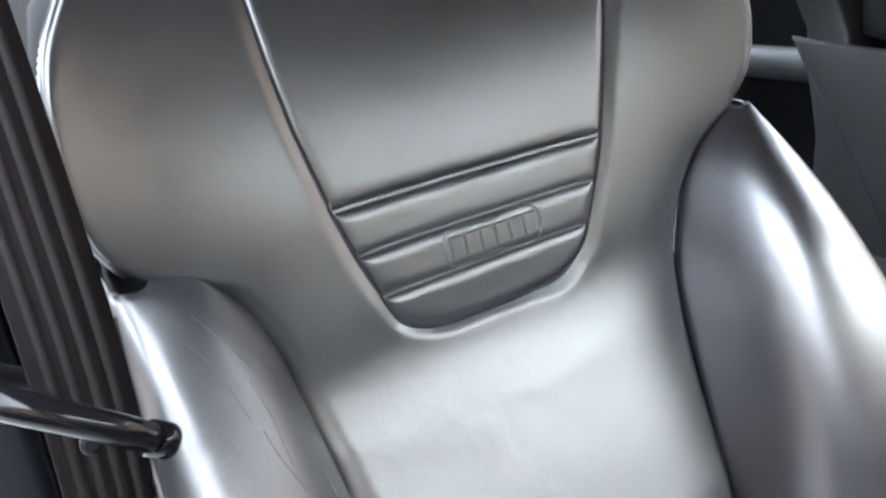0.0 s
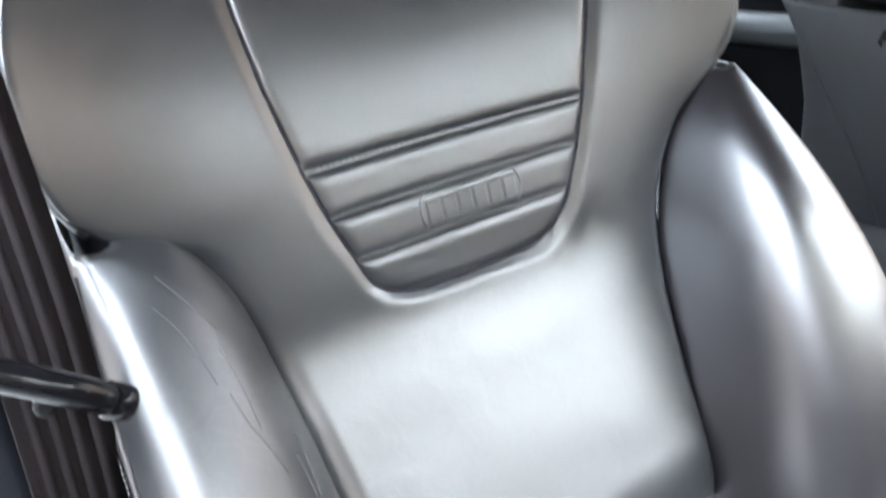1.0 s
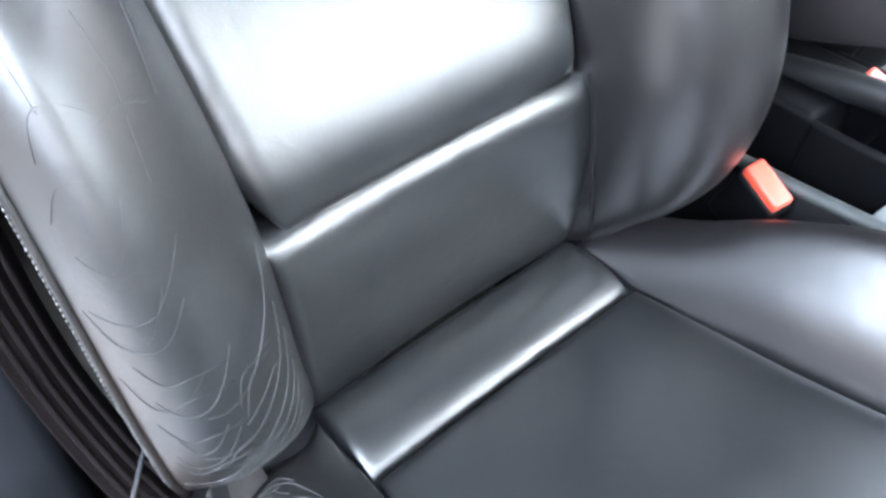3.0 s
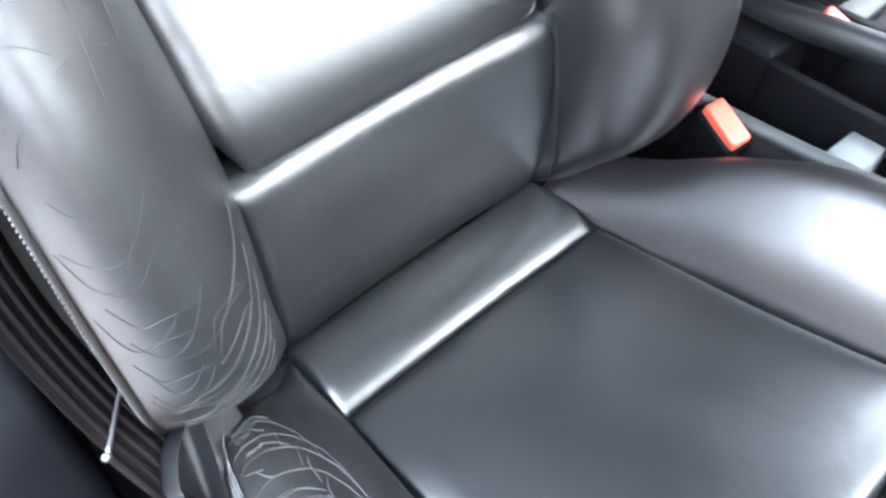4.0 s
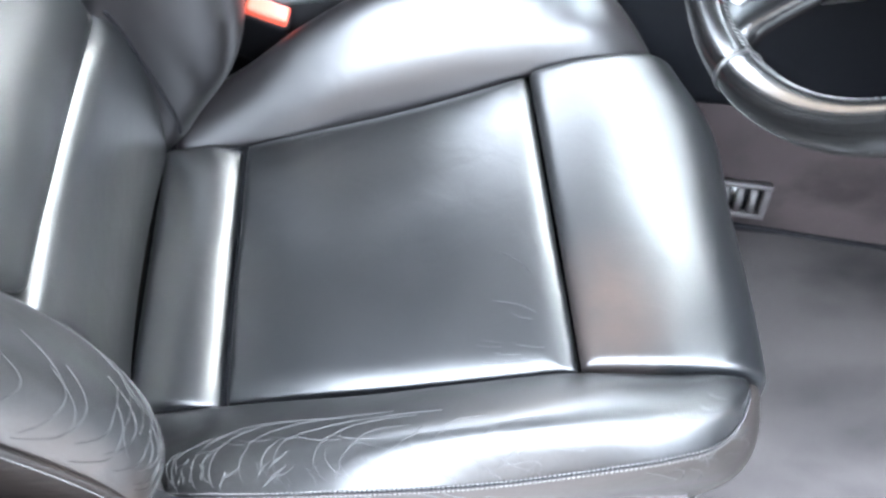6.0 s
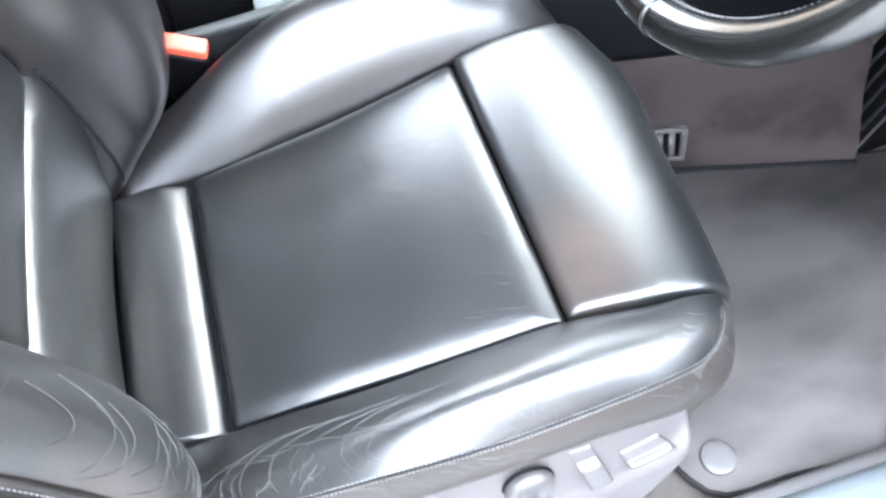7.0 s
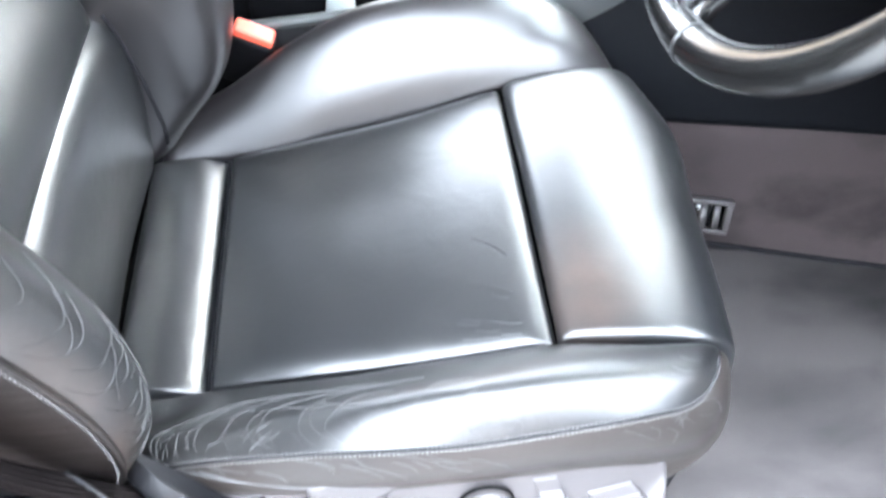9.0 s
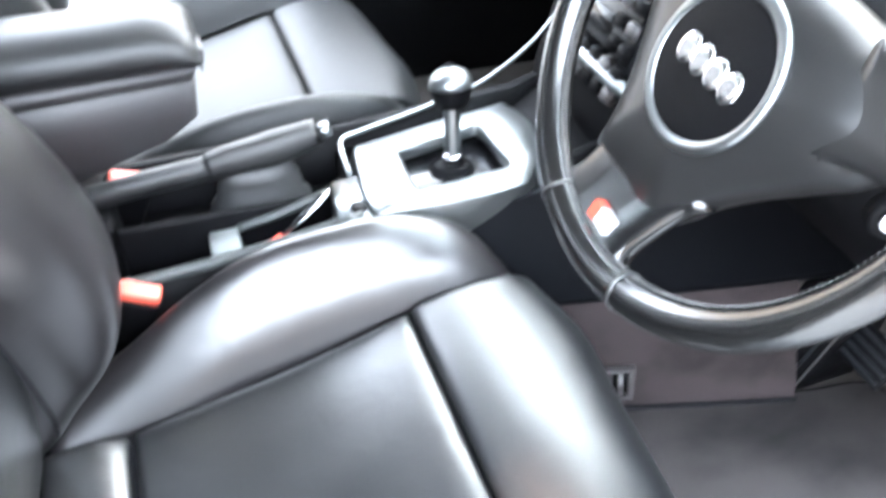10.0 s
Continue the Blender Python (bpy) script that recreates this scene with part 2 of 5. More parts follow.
# ---- building helpers ----
ORIGIN = {}


def thing(name, at, label, category, group="", kind=""):
    ob = new(name)
    ob.location = at
    ob.empty_display_size = 0.05
    ORIGIN[ob] = Vector(at)
    return tagged(ob, label, category, group, kind)


def mesh_of(name, verts, faces, material, smooth=True):
    me = bpy.data.meshes.new(name)
    me.from_pydata([tuple(float(c) for c in v) for v in verts], [], faces)
    me.validate()
    bm = bmesh.new()
    bm.from_mesh(me)
    bmesh.ops.recalc_face_normals(bm, faces=bm.faces)
    bm.to_mesh(me)
    bm.free()
    me.materials.append(material)
    if smooth:
        me.shade_smooth()
    return me


def part(name, shape, material, parent=None, label="", smooth=True):
    """One mesh under a thing or a part; its vertices are given in the world."""
    verts, faces = shape
    origin = ORIGIN.get(parent, Vector((0, 0, 0)))
    me = mesh_of(name, [Vector(v) - origin for v in verts], faces, material, smooth)
    ob = new(name, me)
    ob.parent = parent
    ORIGIN[ob] = origin
    return tagged(ob, label)


def spline(points, ts):
    """A smooth curve through points, by chord length, at the parameters ts in 0..1."""
    p = np.array(points, float)
    ts = np.asarray(ts, float)
    if len(p) == 2:
        return p[0] + ts[:, None] * (p[1] - p[0])
    chord = np.maximum(np.linalg.norm(np.diff(p, axis=0), axis=1), 1e-6)
    k = np.r_[0, np.cumsum(chord)] / chord.sum()
    step = np.diff(k)[:, None]
    slope = np.diff(p, axis=0) / step
    tang = np.empty_like(p)
    tang[1:-1] = (slope[:-1] * step[1:] + slope[1:] * step[:-1]) / (step[1:] + step[:-1])
    tang[0], tang[-1] = 1.5 * slope[0] - 0.5 * tang[1], 1.5 * slope[-1] - 0.5 * tang[-2]
    i = np.clip(np.searchsorted(k, ts, side="right") - 1, 0, len(p) - 2)
    h = (k[i + 1] - k[i])[:, None]
    s = ((ts - k[i]) / (k[i + 1] - k[i]))[:, None]
    return (p[i] * (2 * s**3 - 3 * s**2 + 1) + tang[i] * h * (s**3 - 2 * s**2 + s) + p[i + 1] * (3 * s**2 - 2 * s**3) + tang[i + 1] * h * (s**3 - s**2))


def curve1(pairs):
    xs, ys = np.array(pairs, float).T

    def value(x):
        return np.interp(x, xs, ys)

    return value


def smooth1(pairs):
    xs = np.array([a for a, _ in pairs])
    fine = spline([(a, b) for a, b in pairs], np.linspace(0, 1, 200))
    return lambda x: np.interp(x, fine[:, 0], fine[:, 1])


def steps(n, gather=0.75):
    t = np.linspace(0, 1, n)
    return t - gather * np.sin(2 * np.pi * t) / (2 * np.pi)


def normals_of(grid):
    du = np.gradient(grid, axis=1)
    dv = np.gradient(grid, axis=0)
    n = np.cross(du, dv)
    return n / np.maximum(np.linalg.norm(n, axis=2, keepdims=True), 1e-9)


def roll_depth(d, radius, depth):
    q = np.clip(1 - d / radius, 0, 1)
    return depth * (1 - np.sqrt(np.maximum(0, 1 - q * q)))


def pillow(grid, out, u0=None, u1=None, v0=None, v1=None, back=0.018):
    """An upholstered panel: the sheet's edges roll down into their seams, and go on inwards behind them."""
    n = normals_of(grid)
    if (n.reshape(-1, 3).mean(0) @ np.array(out)) < 0:
        n = -n
    along = np.linalg.norm(np.diff(grid, axis=1), axis=2)
    across = np.linalg.norm(np.diff(grid, axis=0), axis=2)
    du = np.concatenate([np.zeros((grid.shape[0], 1)), np.cumsum(along, 1)], 1)
    dv = np.concatenate([np.zeros((1, grid.shape[1])), np.cumsum(across, 0)], 0)
    depth = np.zeros(grid.shape[:2])
    for edge, d in ((u0, du), (u1, du[:, -1:] - du), (v0, dv), (v1, dv[-1:] - dv)):
        if edge:
            depth = np.maximum(depth, roll_depth(d, *edge)) + 0.25 * np.minimum(depth, roll_depth(d, *edge))
    g = grid - n * depth[..., None]
    big = np.pad(g, ((1, 1), (1, 1), (0, 0)), mode="edge")
    nn = np.pad(n, ((1, 1), (1, 1), (0, 0)), mode="edge")
    rim = np.zeros(big.shape[:2], bool)
    rim[0], rim[-1], rim[:, 0], rim[:, -1] = True, True, True, True
    big[rim] -= nn[rim] * back
    return sheet(big)


def sheet(grid):
    h, w = grid.shape[:2]
    faces = [(r * w + c, r * w + c + 1, (r + 1) * w + c + 1, (r + 1) * w + c) for r in range(h - 1) for c in range(w - 1)]
    return grid.reshape(-1, 3), faces


def loft(rails, nu=44, nv=24, gather=0.75):
    """A sheet through rails that run side by side; u runs along them, v across."""
    lines = np.array([spline(r, steps(nu, gather)) for r in rails])
    return np.stack([spline(lines[:, i], steps(nv, 0.5)) for i in range(nu)], 1)


def rings(loops, cap=(True, True)):
    """A closed skin through loops of equal length."""
    loops = [np.array(q, float) for q in loops]
    n = len(loops[0])
    verts = np.concatenate(loops)
    faces = [(k * n + i, k * n + (i + 1) % n, (k + 1) * n + (i + 1) % n, (k + 1) * n + i) for k in range(len(loops) - 1) for i in range(n)]
    if cap[0]:
        faces.append(tuple(range(n)))
    if cap[1]:
        faces.append(tuple((len(loops) - 1) * n + i for i in range(n)))
    return verts, faces


def tube(points, radius, sides=10, n=24, flat=1.0, radii=None, sharp=False):
    """A round rod along a curve."""
    c = np.array(points, float) if sharp else spline(points, np.linspace(0, 1, n))
    tang = np.gradient(c, axis=0)
    tang /= np.linalg.norm(tang, axis=1, keepdims=True)
    ref = np.array([0, 0, 1.0]) if abs(tang[:, 2]).mean() < 0.8 else np.array([0, 1.0, 0])
    loops = []
    for i, (p, q) in enumerate(zip(c, tang)):
        a = np.cross(q, ref)
        a /= np.linalg.norm(a)
        b = np.cross(a, q)
        r = radius if radii is None else float(np.interp(i / (len(c) - 1), np.linspace(0, 1, len(radii)), radii))
        loops.append([p + r * (math.cos(w) * a + flat * math.sin(w) * b) for w in np.linspace(0, 2 * math.pi, sides, endpoint=False)])
    return rings(loops)


def box(lo, hi, bevel=0.004, segments=2):
    """A box with rounded edges."""
    bm = bmesh.new()
    bmesh.ops.create_cube(bm, size=1)
    s = [max(b - a, 1e-4) for a, b in zip(lo, hi)]
    for v in bm.verts:
        v.co = Vector([(a + b) / 2 + c * d for a, b, c, d in zip(lo, hi, v.co, s)])
    if bevel:
        bmesh.ops.bevel(bm, geom=list(bm.edges), offset=min(bevel, min(s) * 0.45), segments=segments, affect="EDGES", profile=0.6)
    return drain(bm)


def drain(bm):
    bm.verts.index_update()
    verts = [v.co.copy() for v in bm.verts]
    faces = [tuple(v.index for v in f.verts) for f in bm.faces]
    bm.free()
    return verts, faces


def moved(shape, m):
    return [m @ Vector(v) for v in shape[0]], shape[1]


def mirrored(shape, sx, dx):
    return [(sx * float(v[0]) + dx, float(v[1]), float(v[2])) for v in shape[0]], shape[1]


def joined(*shapes):
    verts, faces = [], []
    for v, f in shapes:
        k = len(verts)
        verts += list(v)
        faces += [tuple(i + k for i in q) for q in f]
    return verts, faces


def disc(center, normal, radius, thick, bevel=0.002, n=28, squash=1.0):
    """A round button with a softened edge."""
    z = Vector(normal).normalized()
    turn = z.to_track_quat("Z", "Y").to_matrix()
    loops = []
    for h, r in ((0, radius), (thick - bevel, radius), (thick - 0.3 * bevel, radius - 0.3 * bevel), (thick, radius - bevel), (thick, radius * 0.5)):
        loops.append([Vector(center) + turn @ Vector((r * math.cos(w), squash * r * math.sin(w), h)) for w in np.linspace(0, 2 * math.pi, n, endpoint=False)])
    return rings(loops)


def ball(center, axis, profile, n=28):
    z = Vector(axis).normalized()
    turn = z.to_track_quat("Z", "Y").to_matrix()
    return rings([[Vector(center) + turn @ Vector((r * math.cos(a), r * math.sin(a), h)) for a in np.linspace(0, 2 * math.pi, n, endpoint=False)] for r, h in profile])


def prism(outline, a, b, axis=0, bevel=0.004):
    """A flat outline given thickness along an axis, with softened rims."""
    o = np.array(outline, float)
    mid = o.mean(0)
    inner = mid + (o - mid) * (1 - bevel / np.maximum(np.linalg.norm(o - mid, axis=1, keepdims=True), 1e-6))
    loops = []
    s = 1 if b > a else -1
    for q, w in ((inner, a), (o, a + s * bevel), (o, b - s * bevel), (inner, b)):
        loops.append([tuple(np.insert(p, axis, w)) for p in q])
    return rings(loops)

# ---- the seats ----
BACK_Y = smooth1([(0.38, -0.049), (0.41, -0.073), (0.45, -0.104), (0.50, -0.1375), (0.56, -0.175), (0.61, -0.203), (0.65, -0.214), (0.713, -0.233), (0.80, -0.263), (0.86, -0.287), (0.91, -0.315), (0.945, -0.352)])
FLARE = smooth1([(0.37, 0.012), (0.5, 0.014), (0.62, 0.014), (0.67, 0.020), (0.72, 0.036), (0.78, 0.048), (0.85, 0.054), (0.95, 0.056)])
BACK_W = smooth1([(0.38, 0.158), (0.41, 0.159), (0.50, 0.164), (0.60, 0.176), (0.65, 0.188), (0.69, 0.210), (0.715, 0.240), (0.74, 0.256), (0.78, 0.262), (0.81, 0.260), (0.838, 0.251), (0.86, 0.236), (0.90, 0.205), (0.945, 0.165)])
INSERT_W = curve1([(0.6155, 0.030), (0.616, 0.046), (0.617, 0.055), (0.6195, 0.066), (0.6245, 0.077), (0.633, 0.086), (0.651, 0.093), (0.682, 0.105), (0.713, 0.114), (0.765, 0.125), (0.808, 0.130), (0.87, 0.134), (0.95, 0.136)])
INSERT_T = curve1([(0.6155, 0.030), (0.616, 0.042), (0.6175, 0.054), (0.6205, 0.064), (0.626, 0.073), (0.633, 0.081), (0.651, 0.094), (0.680, 0.109), (0.709, 0.121), (0.768, 0.139), (0.808, 0.150), (0.87, 0.157), (0.95, 0.160)])
SEAM_T = curve1([(0.38, 0.139), (0.441, 0.143), (0.501, 0.152), (0.555, 0.163), (0.606, 0.179), (0.645, 0.191), (0.682, 0.214), (0.708, 0.239), (0.716, 0.247), (0.73, 0.250), (0.74, 0.256)])
SIDE_TILT = radians(20)
BACK_MID = 0.003


def wing(x, z):
    return BACK_Y(z) + FLARE(z) * (np.abs(x) / 0.255) ** 3.0


INSERT_LOW = spline([(-0.094, 0.651), (-0.088, 0.640), (-0.080, 0.632), (-0.058, 0.6190), (-0.026, 0.6160), (0.0, 0.6155), (0.030, 0.6160), (0.062, 0.6190), (0.084, 0.631), (0.089, 0.640), (0.093, 0.651)], np.linspace(0, 1, 90))
TALL = np.linspace(0.652, 1.0, 110)
INSERT_LINE = np.concatenate([np.stack([-INSERT_T(TALL), TALL], 1)[::-1], INSERT_LOW, np.stack([INSERT_W(TALL), TALL], 1)])


def outline_distance(xs, z):
    """How far places at one height lie from the insert's outline."""
    here = np.stack([xs - BACK_MID, np.full_like(xs, z)], 1)
    return np.sqrt(((here[:, None] - INSERT_LINE[None]) ** 2).sum(2)).min(1)


def back_panel():
    """Shoulders and centre of the backrest in one hide, sunk where the insert lies."""
    zs = 0.412 + (0.945 - 0.412) * steps(240, 0.2)
    grid = []
    for z in zs:
        k = float(np.clip((z - 0.69) / 0.04, 0, 1))
        wide = float(BACK_W(z))
        wide_far = float(SEAM_T(z)) if z < 0.735 else wide
        wide_door = wide - 0.004 * (1 - k)
        xs = BACK_MID - wide_far + (wide_far + wide_door) * steps(220, 0.2)
        far = outline_distance(xs, z)
        inside = np.where((xs - BACK_MID < INSERT_W(z)) & (BACK_MID - xs < INSERT_T(z)) & (z > 0.6157), far, -far)
        lead = 0.006 + 0.006 * np.clip((BACK_MID - xs) / 0.07, 0, 1) + 0.006 * np.clip((xs - BACK_MID) / 0.07, 0, 1) * min(1, max(0, (z - 0.62) / 0.05))
        q = np.clip((inside + lead) / (lead + 0.003), 0, 1)
        sunk = 0.0042 * q * q * (3 - 2 * q)
        # the edge rolls into the bolster seams and only a little under the shoulder piping
        door = xs > BACK_MID
        near = np.where(door, wide_door - (xs - BACK_MID), wide_far + (xs - BACK_MID))
        turn = np.where(door, roll_depth(near, 0.026 - 0.021 * k, 0.024 - 0.022 * k), roll_depth(near, 0.011 - 0.004 * k, 0.011 - 0.007 * k))
        grid.append(np.stack([xs, wing(xs, z) - sunk - turn, np.full_like(xs, z)], 1))
    return pillow(np.array(grid), (0, 1, 0.3), v0=(0.060, 0.024), v1=(0.03, 0.03), back=0.05)


def insert_strip(z0, z1, rows, edge_low, edge_high):
    zs = z0 + (z1 - z0) * steps(rows, 0.5)
    grid = []
    for z in zs:
        low, high = -INSERT_T(z) + 0.0015, INSERT_W(z) - 0.0015
        xs = BACK_MID + low + (high - low) * steps(60, 0.6)
        deep = roll_depth(outline_distance(xs, z), 0.010, 0.0046)
        for gap, edge in ((z - z0, edge_low), (z1 - z, edge_high)):
            if edge:
                deep = np.maximum(deep, roll_depth(gap, *edge)) + 0.25 * np.minimum(deep, roll_depth(gap, *edge))
        grid.append(np.stack([xs, wing(xs, z) - 0.0012 - deep, np.full_like(xs, z)], 1))
    return pillow(np.array(grid), (0, 1, 0.3), back=0.012)


def lumbar_panel():
    rails = []
    for z, y, w in ((0.188, -0.090, 0.150), (0.215, -0.081, 0.150), (0.26, -0.074, 0.153), (0.33, -0.068, 0.156), (0.385, -0.073, 0.158), (0.408, -0.079, 0.159)):
        rails.append([(-w, y, z), (-w / 2, y - 0.006, z), (0, y - 0.008, z), (w / 2, y - 0.006, z), (w, y, z)])
    return pillow(loft(rails, 50, 40), (0, 1, 0), u0=(0.014, 0.012), u1=(0.014, 0.012), v0=(0.022, 0.016), v1=(0.036, 0.020), back=0.03)


def back_bolster(s, fwd):
    """The lobe beside the backrest, from its seam over the crest to the stitched outer edge."""
    seam = [(0.150, -0.095, 0.185), (0.151, -0.078, 0.208), (0.157, -0.080, 0.30), (0.160, -0.089, 0.407), (0.165, -0.122, 0.50), (0.175, -0.170, 0.60), (0.195, -0.196, 0.675), (0.222, -0.199, 0.708), (0.246, -0.196, 0.716)]
    inner = [(0.170, -0.080, 0.196), (0.178, -0.060, 0.224), (0.186, -0.030, 0.30), (0.190, -0.028, 0.405), (0.194, -0.055, 0.495), (0.203, -0.100, 0.59), (0.217, -0.145, 0.66), (0.234, -0.174, 0.700), (0.249, -0.194, 0.717)]
    crest = [(0.205, -0.080, 0.204), (0.221, -0.050, 0.240), (0.234, -0.010, 0.31), (0.240, 0.001, 0.395), (0.243, -0.018, 0.48), (0.245, -0.062, 0.57), (0.248, -0.117, 0.64), (0.251, -0.162, 0.69), (0.253, -0.195, 0.718)]
    outer = [(0.232, -0.092, 0.224), (0.253, -0.056, 0.256), (0.267, -0.022, 0.315), (0.271, -0.017, 0.39), (0.271, -0.042, 0.475), (0.269, -0.088, 0.565), (0.265, -0.140, 0.635), (0.261, -0.178, 0.685), (0.257, -0.200, 0.717)]
    rails = []
    for k, rail in enumerate((seam, inner, crest, outer)):
        lift = (0, 0.8, 1.0, 0.8)[k] * fwd
        if k == 0:
            wide = (lambda z: SEAM_T(z) - 0.004) if s < 0 else (lambda z: BACK_W(z) - 0.012)
            rail = [(float(SEAM_T(z)) if s < 0 and z > 0.37 else x, float(wing(wide(z), z)) + 0.005 if z > 0.42 else y, z) for x, y, z in rail]
        line = []
        for x, y, z in rail:
            low = min(1, max(0, (0.71 - z) / 0.1))
            mid = min(1, max(0, (z - 0.22) / 0.10)) * min(1, max(0, (0.715 - z) / 0.06))
            if s > 0:
                x += (-0.014, -0.003, 0.0, 0.0)[k]
                y += (-0.016, 0.0, 0.0, 0.0)[k]
            else:
                tuck = 0.001 if z > 0.37 else 0.004 + 0.010 * min(1, max(0, (z - 0.225) / 0.055))
                x += (-tuck, -0.003 * mid, 0.015 * low, 0.005 * low)[k]
                y += (-0.014, 0.036 * mid, 0.012 * mid, 0.004 * mid)[k]
            line.append((BACK_MID + s * x, y + lift * min(1, max(0, (0.72 - z) / 0.2)), z))
        rails.append(line)
    return loft(rails, 70, 36, 0.3), rails


def back_side(s, fwd, rails):
    outer = rails[3]
    mid = [(x - s * 0.002, y - 0.06, z) for x, y, z in outer]
    rear = [(x - s * 0.016, y - 0.14, z) for x, y, z in outer]
    return loft([outer, mid, rear], 60, 16, 0.3)


def cushion_bolster(s, high):
    seam = [(0.152, -0.085, 0.200), (0.150, 0.0, 0.202), (0.158, 0.13, 0.214), (0.163, 0.22, 0.238), (0.169, 0.302, 0.264), (0.178, 0.40, 0.274), (0.184, 0.445, 0.262), (0.187, 0.464, 0.225)]
    if not high:
        seam = [(0.152, -0.085, 0.204), (0.150, 0.0, 0.211), (0.158, 0.13, 0.233), (0.163, 0.22, 0.255), (0.169, 0.302, 0.275), (0.177, 0.38, 0.276), (0.182, 0.418, 0.279), (0.187, 0.431, 0.282)]
    if high:
        crest = [(0.205, -0.085, 0.212), (0.220, 0.0, 0.250), (0.235, 0.075, 0.296), (0.246, 0.15, 0.331), (0.249, 0.25, 0.347), (0.247, 0.32, 0.346), (0.238, 0.39, 0.322), (0.214, 0.437, 0.272), (0.192, 0.462, 0.222)]
        outer = [(0.240, -0.085, 0.180), (0.255, 0.0, 0.205), (0.266, 0.075, 0.250), (0.271, 0.15, 0.288), (0.273, 0.25, 0.305), (0.270, 0.32, 0.302), (0.260, 0.39, 0.278), (0.230, 0.437, 0.235), (0.202, 0.462, 0.200)]
        low = [(0.245, -0.085, 0.12), (0.258, 0.0, 0.13), (0.266, 0.15, 0.16), (0.267, 0.25, 0.17), (0.262, 0.35, 0.17), (0.228, 0.435, 0.15), (0.2, 0.455, 0.14)]
        inner = [(0.176, -0.085, 0.208), (0.180, 0.0, 0.234), (0.194, 0.13, 0.283), (0.200, 0.22, 0.308), (0.204, 0.302, 0.320), (0.204, 0.39, 0.308), (0.196, 0.440, 0.270), (0.190, 0.464, 0.223)]
        return loft([seam, inner, crest, outer, low], 64, 44, 0.3) * np.array([s, 1, 1])
    inner = [(0.170, -0.075, 0.196), (0.178, -0.03, 0.214), (0.181, 0.02, 0.238), (0.188, 0.13, 0.266), (0.191, 0.22, 0.288), (0.194, 0.302, 0.303), (0.197, 0.39, 0.300), (0.195, 0.420, 0.296), (0.190, 0.432, 0.288)]
    crest = [(0.195, -0.068, 0.196), (0.210, -0.038, 0.234), (0.219, 0.02, 0.265), (0.224, 0.10, 0.288), (0.226, 0.20, 0.306), (0.227, 0.30, 0.316), (0.223, 0.375, 0.310), (0.212, 0.412, 0.302), (0.193, 0.432, 0.290)]
    outer = STITCH_RAIL
    return loft([seam, inner, crest, outer], 64, 40, 0.3) * np.array([s, 1, 1])


STITCH_RAIL = [(0.212, -0.060, 0.190), (0.232, -0.034, 0.235), (0.247, 0.015, 0.272), (0.256, 0.09, 0.290), (0.257, 0.22, 0.284), (0.255, 0.305, 0.293), (0.251, 0.36, 0.296), (0.244, 0.391, 0.292), (0.231, 0.412, 0.289), (0.212, 0.427, 0.289), (0.195, 0.433, 0.290)]


def cushion_skirt():
    low = [(0.218, -0.062, 0.178), (0.240, -0.036, 0.212), (0.256, 0.015, 0.243), (0.266, 0.09, 0.248), (0.268, 0.22, 0.249), (0.266, 0.33, 0.262), (0.262, 0.385, 0.254), (0.251, 0.420, 0.250), (0.230, 0.441, 0.249), (0.205, 0.452, 0.250), (0.187, 0.456, 0.252)]
    under = [(0.212, -0.060, 0.165), (0.234, -0.03, 0.185), (0.247, 0.02, 0.20), (0.256, 0.09, 0.208), (0.257, 0.22, 0.21), (0.257, 0.33, 0.215), (0.255, 0.385, 0.203), (0.247, 0.424, 0.196), (0.229, 0.448, 0.192), (0.205, 0.459, 0.190), (0.187, 0.463, 0.190)]
    base = [(x - 0.006 if x > 0.2 else x, y - 0.012, 0.14 + 0.1 * (z - 0.19)) for x, y, z in under]
    return loft([STITCH_RAIL, low, under, base], 70, 26, 0.3)


def side_point(y, h, off=0.0):
    """A place on the leaning side trim: y along the seat, h up the trim, off proud of it."""
    c = 0.3351 + off
    return (c * math.cos(SIDE_TILT) - h * math.sin(SIDE_TILT), y, c * math.sin(SIDE_TILT) + h * math.cos(SIDE_TILT))


TRIM_LINE = [(0.0935, 0.146), (0.128, 0.1525), (0.2155, 0.1505), (0.305, 0.154), (0.366, 0.158), (0.380, 0.150), (0.3885, 0.114), (0.384, 0.081), (0.363, 0.053), (0.335, 0.030), (0.25, 0.014), (0.15, 0.014), (0.113, 0.035), (0.0945, 0.078)]
DISH_LINE = [(0.1430, 0.0995), (0.1530, 0.126), (0.178, 0.140), (0.26, 0.158), (0.36, 0.175), (0.400, 0.150), (0.394, 0.105), (0.362, 0.076), (0.29, 0.0640), (0.215, 0.0620), (0.166, 0.0640), (0.147, 0.080)]


def round_line(points, n, keep=0.45):
    """A closed outline with its corners eased."""
    loop = spline([*points, points[0]], np.linspace(0, 1, n + 1))[:-1]
    chord = np.r_[0, np.cumsum(np.linalg.norm(np.diff(np.array([*points, points[0]]), axis=0), axis=1))]
    even = np.linspace(0, chord[-1], n + 1)[:-1]
    flat = np.stack([np.interp(even, chord, [*(p[k] for p in points), points[0][k]]) for k in (0, 1)], 1)
    return keep * loop + (1 - keep) * flat


